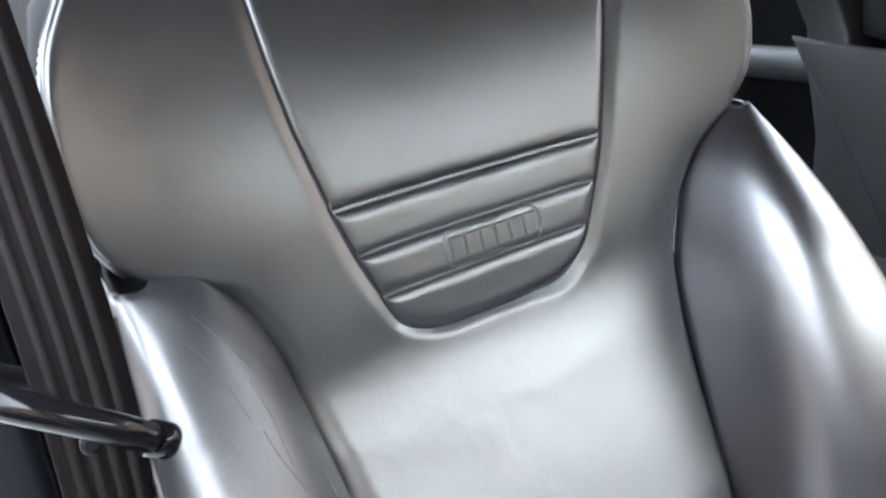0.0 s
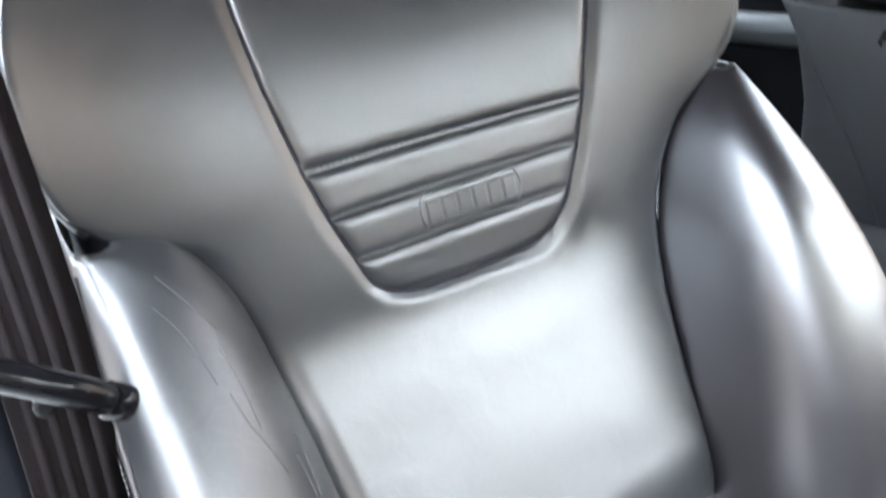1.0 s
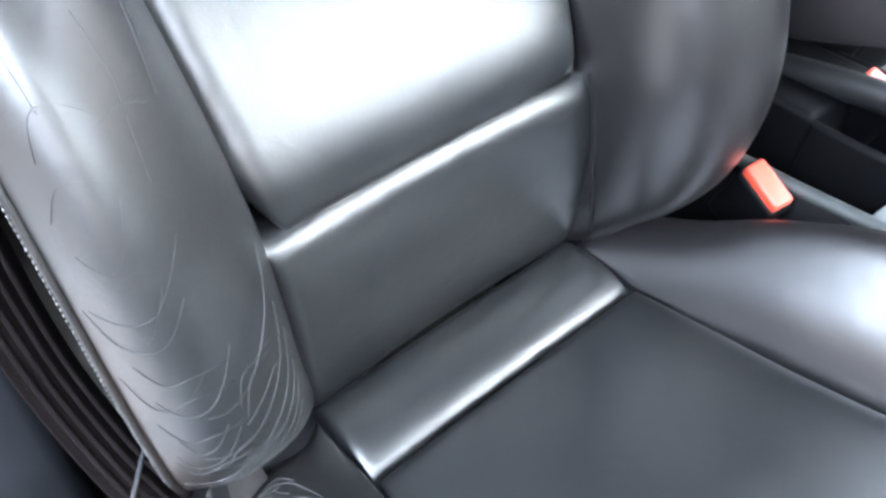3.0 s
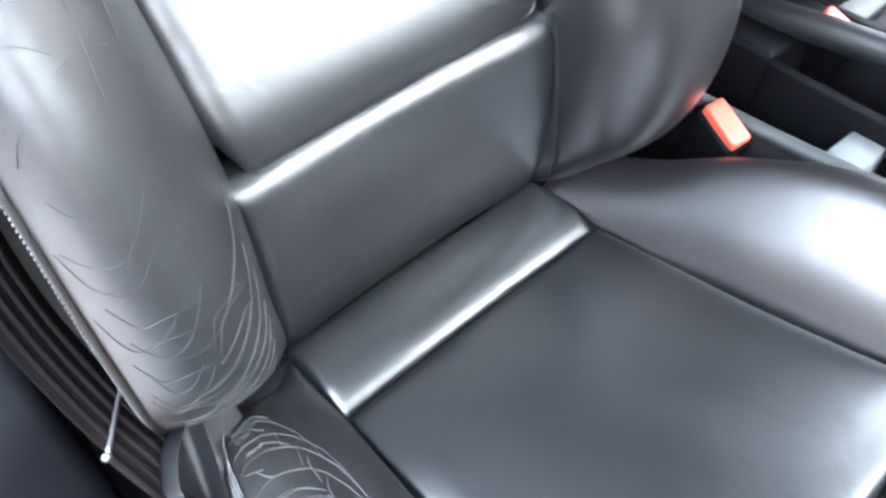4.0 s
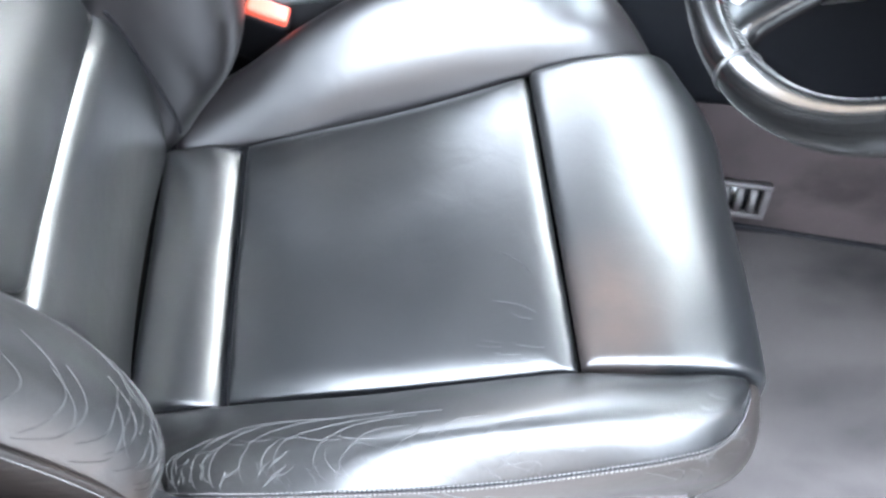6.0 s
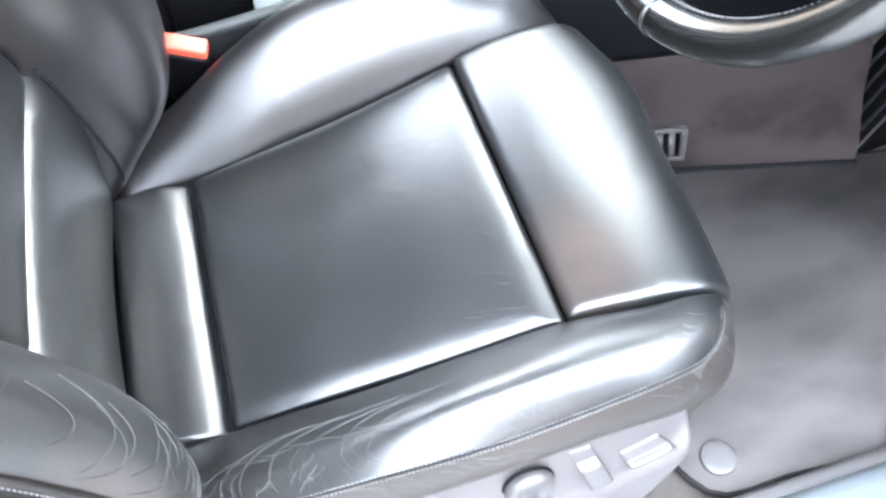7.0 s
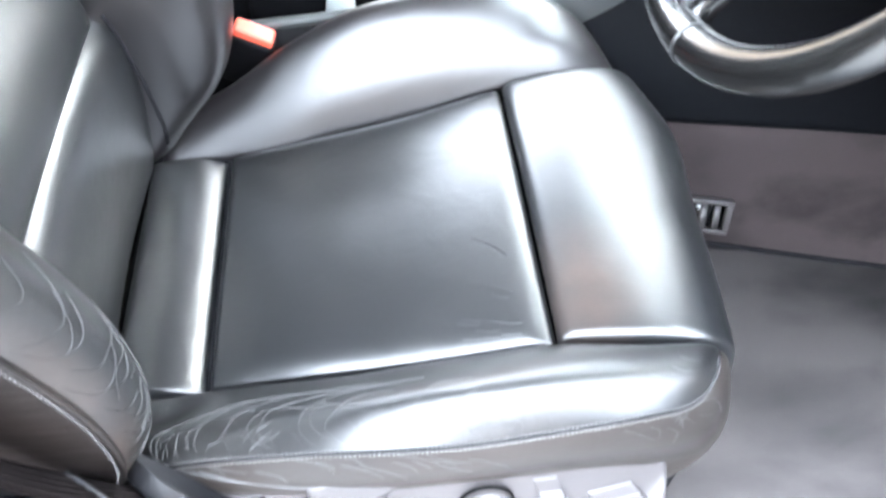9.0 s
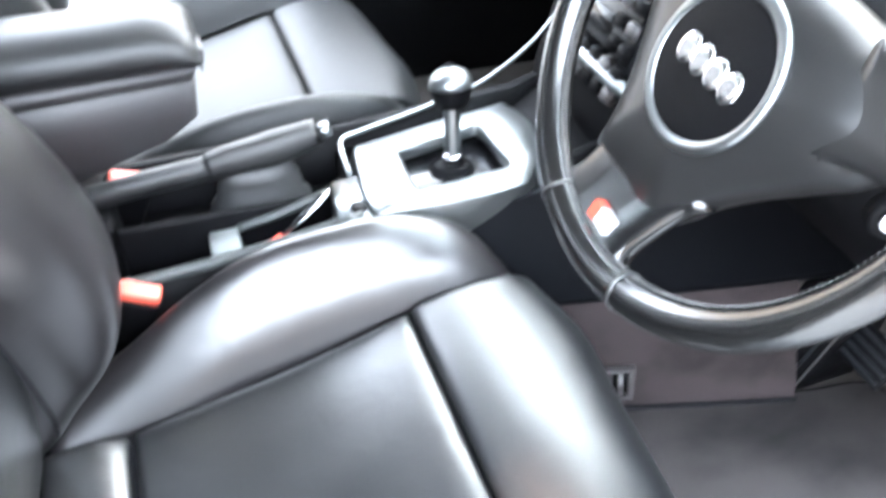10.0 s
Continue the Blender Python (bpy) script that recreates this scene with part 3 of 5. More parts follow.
def inside_by(p, loop):
    """Distance to a closed outline, positive inside."""
    far = np.sqrt(((p - loop) ** 2).sum(1)).min()
    a, b = loop, np.roll(loop, -1, 0)
    cross = ((a[:, 1] > p[1]) != (b[:, 1] > p[1])) & (p[0] < (b[:, 0] - a[:, 0]) * (p[1] - a[:, 1]) / np.where(b[:, 1] == a[:, 1], 1e-9, b[:, 1] - a[:, 1]) + a[:, 0])
    return far if cross.sum() % 2 else -far


def dish_floor(h):
    """The switch panel stands steeper than the cover round it."""
    return -0.0035 - 0.16 * max(0.0, h - 0.058)


def side_trim():
    """One moulded cover: rounded at its rim, dished softly where the switches sit."""
    rim, dish = round_line(TRIM_LINE, 120), round_line(DISH_LINE, 240)
    mid = np.array([0.245, 0.095])

    def height(p):
        d = inside_by(p, dish)
        wide = 0.011 + 0.008 * min(1, max(0, (p[0] - 0.16) / 0.05))
        q = min(1, max(0, (d + 0.3 * wide) / wide))
        crown = 0.004 * min(1, max(0, (0.16 - p[0]) / 0.06))
        return crown * (1 - q) + dish_floor(p[1]) * q * q * (3 - 2 * q)

    loops = [[side_point(*p, -0.040) for p in rim]]
    for gap, drop in ((0.0, 0.006), (0.0006, 0.0030), (0.0020, 0.0010), (0.0045, 0.0)):
        ring = [p + (mid - p) / np.linalg.norm(mid - p) * gap for p in rim]
        loops.append([side_point(*p, height(p) - drop) for p in ring])
    for k in np.linspace(0.95, 0.03, 34):
        ring = [mid + (p - mid) * k for p in rim]
        loops.append([side_point(*p, height(p)) for p in ring])
    return rings(loops)


def stitch_line(points, thick=0.0006):
    return joined(*[tube([a, (np.array(a) + np.array(b)) / 2, b], thick, 4, sharp=True) for a, b in zip(points[0:-1:2], points[1::2])])


def seat(name, label, sx, dx, full):
    """A sports seat. sx mirrors it, dx moves it across the car; full: with the trim of its door side."""
    top = thing(name, (dx, 0.12, 0.0), label, "car seat", "front seats")

    def add(part_name, shape, material, text="", parent=top):
        if not full and material in (M_HIDE, M_HIDE_THIGH, M_HIDE_SLEEK, M_HIDE_WORN):
            material = M_HIDE_FAR
        return part(part_name, mirrored(shape, sx, dx), material, parent, text)

    # backrest
    add("backrest_panel", back_panel(), M_HIDE, "black leather shoulder and back panel")
    add("backrest_insert", insert_strip(0.7120, 0.945, 46, (0.011, 0.0045), (0.03, 0.02)), M_HIDE, "smooth upper insert of the backrest")
    rib = (0.0085, 0.0030)
    add("backrest_rib", insert_strip(0.6160, 0.6495, 40, None, rib), M_HIDE)
    emblem_rib = add("backrest_rib", insert_strip(0.6505, 0.6800, 18, rib, rib), M_HIDE, "padded rib with an embossed emblem")
    add("backrest_rib", insert_strip(0.6810, 0.7110, 18, rib, rib), M_HIDE)
    seam = [(BACK_MID + x, float(wing(x, z)) - 0.0042, z) for x, z in INSERT_LINE[::3] if z < 0.94]
    add("insert_seam", tube(seam, 0.0017, 6, sharp=True), M_CORE, "dark sunk seam round the insert")
    lumbar = add("lumbar_panel", lumbar_panel(), M_HIDE)
    seam = [(-0.140, -0.081, 0.405), (-0.1405, -0.0742, 0.382), (-0.142, -0.0700, 0.355), (-0.1435, -0.0662, 0.325), (-0.1453, -0.0632, 0.288), (-0.1478, -0.0618, 0.257), (-0.1508, -0.0648, 0.233)]
    add("lumbar_seam", tube([(x, y + 0.0010, z) for x, y, z in seam], 0.0020, 6, 30), M_CORE, "dark sunk seam beside the bolster", parent=lumbar)
    for z in (0.6518, 0.6823, 0.7133):
        w = float(INSERT_W(z)) - 0.010
        add("stitching", stitch_line([(BACK_MID + x, float(wing(x, z)) - 0.0024, z) for x in np.linspace(-w, w, 90)], 0.00045), M_THREAD, "fine pale stitching along the rib", parent=emblem_rib)
    for s, fwd in ((1, -0.002), (-1, 0.007)):
        sheet_of, rails = back_bolster(s, fwd)
        bolster = add("back_bolster", pillow(sheet_of, (-s * 0.3, 1, 0), v0=(0.014, 0.009) if s > 0 else (0.010, 0.005), u0=(0.03, 0.02), back=0.03), M_HIDE_BACK if s > 0 else M_HIDE_SLEEK, "worn creased leather bolster" if s > 0 else "")
        add("bolster_side", pillow(back_side(s, fwd, rails), (s, 0, 0), v0=(0.004, 0.003), back=0.002), M_HIDE_SIDE if s > 0 and full else M_HIDE if full else M_LID, "faded brownish leather side" if s > 0 else "")
        edge = [(x, y + 0.0005, z) for x, y, z in spline(rails[3], np.linspace(0.02, 0.98, 60))]
        add("piping", tube(edge, 0.0026, 6, sharp=True), M_HIDE_SIDE if s > 0 else M_HIDE, parent=bolster)
        add("stitching", stitch_line([(x + s * 0.0030, y - 0.0030, z) for x, y, z in spline(rails[3], np.linspace(0.04, 0.97, 320))], 0.00042), M_THREAD, "pale stitching", parent=bolster)
        if s > 0:
            SHEETS.setdefault("back_bolster", sheet_of)
    zs = np.linspace(0.722, 0.935, 40)
    for s in (1, -1):
        edge = [(BACK_MID + s * (float(BACK_W(z)) - 0.001), float(wing(BACK_W(z), z)) - 0.004, z) for z in zs]
        mid = [(x - s * 0.006, y - 0.03, z) for x, y, z in edge]
        rear = [(x - s * 0.030, y - 0.065, z) for x, y, z in edge]
        side = add("shoulder_side", pillow(loft([edge, mid, rear], 40, 14, 0.2), (s, 0, 0), back=0.0008), M_HIDE, "leather side of the shoulder")
        add("piping", tube([(x + s * 0.001, y - 0.001, z) for x, y, z in edge], 0.0026, 6, sharp=True), M_HIDE, parent=side)
        add("stitching", stitch_line([(x + s * 0.0025, y - 0.006, z) for x, y, z in spline(edge, np.linspace(0, 1, 120))]), M_THREAD, parent=side)
    # core and rear shell
    loops = []
    for z in np.linspace(0.15, 0.955, 22):
        w, y = 0.245 if z < 0.72 else float(BACK_W(min(z, 0.94))) - 0.015, float(BACK_Y(max(z, 0.39)))
        if z < 0.40:
            y, w = -0.105, 0.235
        deep = (0.09 if z < 0.93 else 0.06) if full else max(0.03, 0.5 * (y - 0.036 + 0.300))
        square = 1.0 if full else 0.4
        loops.append([(w * math.copysign(abs(math.cos(a)) ** (0.6 * square), math.cos(a)), y - 0.036 - deep + deep * math.copysign(abs(math.sin(a)) ** (0.5 * square), math.sin(a)), z) for a in np.linspace(0, 2 * math.pi, 40, endpoint=False)])
    add("back_shell", rings(loops), M_CORE if full else M_LID, "dark rear shell of the backrest")
    # cushion
    def across(rows):
        return [[(-w, y, z), (-w * 0.5, y, z + c), (0, y, z + 1.3 * c), (w * 0.5, y, z + c), (w, y, z)] for y, z, w, c in rows]

    add("cushion_rear_strip", pillow(loft(across([(-0.091, 0.207, 0.152, 0.0), (-0.045, 0.2145, 0.151, 0.002), (-0.001, 0.214, 0.149, 0.002)]), 50, 26), (0, 0, 1), (0.012, 0.010), (0.012, 0.010), (0.014, 0.012), (0.072, 0.021)), M_HIDE)
    sheet_of = loft(across([(0.001, 0.213, 0.149, 0.003), (0.08, 0.228, 0.153, 0.006), (0.16, 0.242, 0.158, 0.007), (0.24, 0.261, 0.163, 0.006), (0.302, 0.279, 0.167, 0.003)]), 60, 60)
    SHEETS.setdefault("cushion_insert", sheet_of)
    add("cushion_insert", pillow(sheet_of, (0, 0, 1), (0.018, 0.008), (0.026, 0.0065), (0.010, 0.007), (0.040, 0.0115)), M_HIDE)
    front = across([(0.305, 0.281, 0.168, 0.002), (0.35, 0.289, 0.174, 0.003), (0.40, 0.290, 0.179, 0.003), (0.435, 0.283, 0.183, 0.003), (0.457, 0.266, 0.185, 0.002), (0.467, 0.236, 0.186, 0.002), (0.466, 0.18, 0.186, 0), (0.450, 0.12, 0.180, 0)])
    bow = loft(front, 50, 56, 0.6)
    bow[..., 1] += (0.013 * (1 - (bow[..., 0] / 0.187) ** 2) + 0.013 * np.exp(-(((bow[..., 0] + 0.085) / 0.075) ** 2))) * np.clip((bow[..., 1] - 0.31) / 0.12, 0, 1)
    add("cushion_thigh_panel", pillow(bow, (0, 0.4, 1), (0.010, 0.007), (0.012, 0.007), (0.018, 0.010), None), M_HIDE_THIGH, "thigh panel with a brownish rubbed patch")
    sheet_of = cushion_bolster(1, False)
    SHEETS.setdefault("cushion_bolster", sheet_of)
    worn = add("cushion_bolster", pillow(sheet_of, (0, 0, 1), v0=(0.006, 0.005), u0=(0.02, 0.015), back=0.006), M_HIDE_WORN, "worn creased leather bolster")
    add("cushion_bolster", pillow(cushion_bolster(-1, True), (0, 0, 1), v0=(0.008, 0.007), u0=(0.02, 0.015)), M_HIDE_SLEEK)
    SHEETS.setdefault("cushion_skirt", cushion_skirt())
    add("cushion_skirt", pillow(cushion_skirt(), (1, 0, 0), v0=(0.004, 0.003), back=0.002), M_SKIRT, "faded leather skirt under the bolster, paled further for sky reflection")
    edge = spline(STITCH_RAIL, np.linspace(0.03, 0.99, 70))
    add("piping", tube(edge + np.array([0.0004, 0, 0.0004]), 0.0013, 6, sharp=True), M_CORE, parent=worn)
    dashes = []
    for side in (-0.0030, 0.0030):
        line = spline(STITCH_RAIL, np.linspace(0.04, 0.98, 300)) + np.array([0.0015, 0, 0.0012]) + np.array([-0.3 * side, 0, side])
        for i in range(0, 298, 2):
            dashes.append(tube([line[i], (line[i] + line[i + 1]) / 2, line[i + 1]], 0.00048, 4, sharp=True))
    add("stitching", joined(*dashes), M_THREAD, "pale twin stitching", parent=worn)
    add("seat_base", box((-0.235, -0.10, 0.075), (0.245, 0.43, 0.198), 0.03, 3), M_CORE, "dark underside of the cushion")
    for x in (-0.20, 0.215):
        add("seat_rail", box((x - 0.022, -0.22, 0.002), (x + 0.022, 0.40, 0.045), 0.006), M_BLACK_PLASTIC, "dark seat rail")
        for y in (-0.05, 0.33):
            add("rail_bracket", box((x - 0.012, y, 0.04), (x + 0.012, y + 0.04, 0.10), 0.003), M_STEEL)
    if full:
        trim = add("side_trim", side_trim(), M_GREY_PLASTIC, "light grey plastic side trim with a dished switch panel")
        steep = SIDE_TILT - math.atan(0.16)
        nrm = Vector((math.cos(steep), 0, math.sin(steep)))
        ky, kh = 0.2355, 0.0975
        kf = dish_floor(kh)
        add("knob_recess", disc(side_point(ky, kh, kf - 0.0015), nrm, 0.0240, 0.0022, 0.001, 36), M_BLACK_PLASTIC, "dark gap round the knob", trim)
        dome = [(0.0222, -0.002), (0.0224, 0.005), (0.0214, 0.0085), (0.0185, 0.0108), (0.0145, 0.0112), (0.0125, 0.0100), (0.008, 0.0094), (0.002, 0.0094)]
        knob = add("lumbar_knob", ball(side_point(ky, kh, kf), nrm, dome, 40), M_GREY_PLASTIC, "round four-way lumbar switch with a dished face", trim)
        for k in range(4):
            a = math.pi / 2 * k + 0.3
            add("knob_dimple", ball(side_point(ky + 0.0085 * math.cos(a), kh + 0.0085 * math.sin(a), kf + 0.0088 - 0.0014 * math.sin(a)), nrm, [(0.0034, 0), (0.0030, 0.0011), (0.0018, 0.0016), (0.0003, 0.0017)], 14), M_GREY_PLASTIC, parent=trim)
        for text, quad, high in (("upright backrest switch", [(0.2740, 0.1190), (0.2940, 0.1195), (0.3125, 0.0735), (0.2915, 0.0690)], [(0, -0.003), (0.02, 0.0015), (0.26, 0.0030), (0.32, 0.0095), (0.36, 0.0105), (0.9, 0.0060), (0.97, 0.0045), (1, -0.003)]), ("long cushion switch", [(0.3200, 0.1010), (0.3565, 0.1085), (0.3750, 0.0880), (0.3295, 0.0800)], [(0, -0.003), (0.04, 0.0030), (0.44, 0.0050), (0.50, 0.0105), (0.56, 0.0112), (0.92, 0.0055), (0.98, 0.0040), (1, -0.003)])):
            add("rocker_switch", lever(quad, high), M_GREY_PLASTIC, text, trim)
        rear = [(0.0918, 0.1425), (0.078, 0.147), (0.034, 0.148), (-0.016, 0.144), (-0.06, 0.142), (-0.112, 0.143), (-0.130, 0.141), (-0.123, 0.139), (-0.0925, 0.107), (-0.055, 0.0845), (-0.037, 0.0785), (0.0023, 0.0855), (0.052, 0.088), (0.0918, 0.081)]
        shape = round_line(rear, 90, 0.3)
        heart = np.array([0.0, 0.125])
        loops = []
        for k, o in ((1.0, -0.035), (1.0, -0.006), (0.992, -0.0035), (0.97, -0.002), (0.85, -0.001), (0.7, -0.001), (0.5, -0.001), (0.25, -0.001)):
            ring = [heart + (p - heart) * k for p in shape]
            loops.append([side_point(*p, o - 0.30 * max(0.0, p[1] - 0.095) - 0.12 * max(0.0, 0.02 - p[0])) for p in ring])
        add("rear_trim", rings(loops), M_GREY_PLASTIC, "light grey plastic rear side trim")
        lower = [(0.118, 0.045), (0.098, 0.072), (0.0885, 0.080), (0.052, 0.0875), (0.0023, 0.085), (-0.037, 0.078), (-0.055, 0.084), (-0.0925, 0.1065), (-0.123, 0.1385), (-0.135, 0.150), (-0.19, 0.13), (-0.19, -0.02), (0.12, -0.02)]
        shape = round_line(lower, 110, 0.25)
        heart = np.array([-0.02, 0.03])
        add("lower_trim", rings([[side_point(*(heart + (p - heart) * k), o) for p in shape] for k, o in ((1.0, -0.045), (1.0, -0.012), (0.985, -0.0085), (0.93, -0.007), (0.5, -0.010), (0.2, -0.012))]), M_SLATE, "dark blue-grey lower side cover")
        slot = [(-0.0275, 0.1185), (0.058, 0.1300), (0.0560, 0.1130), (-0.0277, 0.1055)]
        sunk = lambda y, h: -0.001 - 0.30 * max(0.0, h - 0.095) - 0.12 * max(0.0, 0.02 - y)  # noqa: E731
        for a, b in (((-0.0275, 0.121), (-0.037, 0.080)), ((0.0590, 0.131), (0.052, 0.088))):
            add("trim_seam", tube([side_point(*a, sunk(*a)), side_point(*b, sunk(*b))], 0.0008, 5, 3), M_BLACK_PLASTIC, parent=top)
        floor = []
        for k in np.linspace(0, 1, 12):
            upper = np.array(slot[0]) * (1 - k) + np.array(slot[1]) * k
            under = np.array(slot[3]) * (1 - k) + np.array(slot[2]) * k
            floor.append([side_point(*p, sunk(*p) + o) for p, o in ((upper, -0.012), (upper, 0.0010), ((upper + under) / 2, 0.0006), (under, 0.0010), (under, -0.012))])
        add("trim_slot", sheet(np.array(floor)), M_BLACK_PLASTIC, "dark belt slot in the trim")
        add("slot_lip", tube([side_point(y, h, sunk(y, h) + 0.0012) for y, h in ((0.018, 0.1245), (0.040, 0.1275), (0.0575, 0.1298))], 0.0014, 6, 8), M_GREY_PLASTIC, "pale lip along the slot")
        add("adjuster_bar", tube([(0.292, 0.24, 0.062), (0.297, 0.30, 0.066), (0.300, 0.372, 0.070)], 0.0105, 12, 10), M_CHROME, "bright metal bar at the seat rail")
        add("adjuster_link", tube([(0.298, 0.356, 0.070), (0.270, 0.352, 0.115)], 0.006, 8, 4), M_STEEL)
    return top, emblem_rib


def lever(corners, profile):
    """A rocker in the switch panel; profile gives its height along its length, from the first edge to the opposite one."""
    a, b, c, d = (np.array(q) for q in corners)
    tall = curve1(profile)
    grid = []
    for k in np.unique(np.r_[np.linspace(0, 1, 25), [q for q, _ in profile]]):
        left, right, h = a + (d - a) * k, b + (c - b) * k, float(tall(k))
        row = []
        for across, up in ((0.0, None), (0.0, 0.70), (0.03, 0.92), (0.10, 1.0), (0.35, 1.02), (0.65, 1.02), (0.90, 1.0), (0.97, 0.92), (1.0, 0.70), (1.0, None)):
            p = left + (right - left) * across
            row.append(side_point(*p, dish_floor(p[1]) + (-0.003 if up is None else h * up)))
        grid.append(row)
    return sheet(np.array(grid))


SHEETS = {}


def creases(sheet_of, paths, width=0.0007, lift=0.0003):
    """Fine cracks lying on a hide; each path runs over the sheet's u and v."""
    n = normals_of(sheet_of)
    if n.reshape(-1, 3).mean(0)[2] < 0 or n.reshape(-1, 3).mean(0)[1] < -0.3:
        n = -n
    h, w = sheet_of.shape[:2]
    shapes = []
    for path in paths:
        uv = spline(path, np.linspace(0, 1, 14))
        uv = np.clip(uv, 0.012, 0.985)
        cu, cv = uv[:, 0] * (w - 1), uv[:, 1] * (h - 1)
        i, j = np.minimum(cu.astype(int), w - 2), np.minimum(cv.astype(int), h - 2)
        fu, fv = (cu - i)[:, None], (cv - j)[:, None]
        pick = lambda g: (g[j, i] * (1 - fu) + g[j, i + 1] * fu) * (1 - fv) + (g[j + 1, i] * (1 - fu) + g[j + 1, i + 1] * fu) * fv  # noqa: E731
        p, q = pick(sheet_of), pick(n)
        tang = np.gradient(p, axis=0)
        side = np.cross(q, tang)
        side /= np.maximum(np.linalg.norm(side, axis=1, keepdims=True), 1e-9)
        half = (width / 2) * np.sin(np.linspace(0.15, math.pi - 0.1, 14))[:, None]
        shapes.append(rings([[a + s * b + lift * c, a + (lift + 0.0003) * c, a - s * b + lift * c, a - 0.001 * c] for a, b, c, s in zip(p, side, q, half)]))
    return joined(*shapes)


driver_seat, emblem_rib = seat("driver_seat", "black leather sports seat with worn door-side bolsters", 1, 0.0, True)

# wear on the door-side hides
rng = random.Random(7)
hooks, fine_hooks = [], []
for k in range(11):
    # a crack climbs from the stitching, hooks over the crest and runs out forwards
    u = 0.165 + 0.043 * k + rng.uniform(-0.008, 0.008)
    reach = rng.uniform(0.5, 1.0) * (1.0 if k < 6 else 0.55)
    top = rng.uniform(0.50, 0.58) if k < 6 else rng.uniform(0.60, 0.72)
    hooks.append([(u + 0.020, 0.95), (u + 0.002, 0.82), (u - 0.004, top + 0.13), (u + 0.014, top), (u + 0.014 + 0.07 * reach, top - 0.07), (u + 0.02 + 0.17 * reach, top - 0.08)])
    if k % 2 == 0:
        hooks.append([(u + 0.012, 0.90), (u - 0.014, 0.78), (u - 0.020, 0.66), (u - 0.006, 0.57)])
    fine_hooks.append([(u + 0.014, top), (u + 0.045, top + 0.05), (u + 0.075, top + rng.uniform(0.05, 0.10))])
for k in range(28):
    u = 0.14 + 0.52 * rng.random()
    v = rng.uniform(0.66, 0.84)
    lean = rng.uniform(-0.012, 0.016)
    fine_hooks.append([(u + lean, v), (u + 0.3 * lean, v + 0.05), (u, v + rng.uniform(0.09, 0.15))])
    if k % 4 == 0:
        fine_hooks.append([(u + 0.3 * lean, v + 0.05), (u + 0.014, v + 0.01), (u + 0.020, v - 0.03)])
for k in range(12):
    u, v = rng.uniform(0.80, 0.95), rng.uniform(0.50, 0.85)
    fine_hooks.append([(u, v), (u + 0.012, v + 0.05), (u + 0.03, v + rng.uniform(0.06, 0.12))])
seat_parts = {c.name.split(".")[0]: c for c in reversed(driver_seat.children)}
worn_cushion = [c for c in driver_seat.children if c.name.startswith("cushion_bolster") and "worn" in str(c.get("label", ""))][0]
worn_back = [c for c in driver_seat.children if c.name.startswith("back_bolster") and "worn" in str(c.get("label", ""))][0]
tagged(part("crease", creases(SHEETS["cushion_bolster"], hooks, 0.00060), M_SCUFF, worn_cushion, "long pale hooked cracks in the hide"), kind="stuff")
tagged(part("crease", creases(SHEETS["cushion_bolster"], fine_hooks, 0.00034), M_SCUFF, worn_cushion, "fine pale cracks in the hide"), kind="stuff")
arcs, net = [], []
for k in range(7):
    u = 0.12 + 0.042 * k + rng.uniform(-0.008, 0.008)
    arcs.append([(u + 0.060 + rng.uniform(-0.01, 0.01), rng.uniform(0.28, 0.40)), (u + 0.022, 0.47), (u + rng.uniform(-0.004, 0.004), 0.60), (u + 0.008, rng.uniform(0.70, 0.80))])
for k in range(14):
    # arcs that bend round the lower end, from the crest to the stitching
    u = 0.22 + 0.31 * (k + 1.6 * rng.random()) / 14
    v0, v1 = rng.uniform(0.58, 0.70), rng.uniform(0.82, 0.95)
    lean = rng.choice((1, 1, -1)) * rng.uniform(0.004, 0.030)
    net.append([(u + lean, v0), (u - 0.008, 0.6 * v0 + 0.4 * v1), (u - 0.010, 0.3 * v0 + 0.7 * v1), (u + rng.uniform(-0.004, 0.022), v1)])
for k in range(15):
    u, v = 0.22 + 0.40 * rng.random() ** 1.4, rng.uniform(0.40, 0.70)
    net.append([(u, v), (u + 0.012 + rng.uniform(-0.004, 0.004), v + 0.07), (u + 0.010, v + 0.13), (u + rng.uniform(-0.02, 0.02), v + rng.uniform(0.15, 0.22))])
for k in range(8):
    # faint lines that run up the bolster
    u, v = rng.uniform(0.50, 0.86), rng.uniform(0.42, 0.80)
    bend = rng.uniform(-0.05, 0.05)
    net.append([(u, v), (u + 0.03, v + 0.4 * bend), (u + 0.06, v + 0.8 * bend), (u + rng.uniform(0.08, 0.11), v + bend + rng.uniform(-0.02, 0.02))])
tagged(part("fold", creases(SHEETS["back_bolster"], arcs, 0.0006), M_FOLD, worn_back, "long soft folds in the hide"), kind="stuff")
tagged(part("crease", creases(SHEETS["back_bolster"], net, 0.00028), M_CREASE, worn_back, "web of fine pale cracks in the hide"), kind="stuff")
skirt_parts = [c for c in driver_seat.children if c.name.startswith("cushion_skirt")]
pulls = []
for k in range(5):
    u = 0.20 + 0.016 * k
    pulls.append([(u, 0.05 + 0.02 * k), (u + 0.045, 0.16 + 0.03 * k), (u + 0.10, 0.27 + 0.02 * k), (u + 0.16, 0.33 + 0.01 * k)])
for k in range(16):
    u, v = rng.uniform(0.25, 0.60), rng.uniform(0.04, 0.20)
    pulls.append([(u, v), (u + rng.uniform(0.005, 0.02), v + 0.06), (u + rng.uniform(0.01, 0.04), v + rng.uniform(0.09, 0.16))])
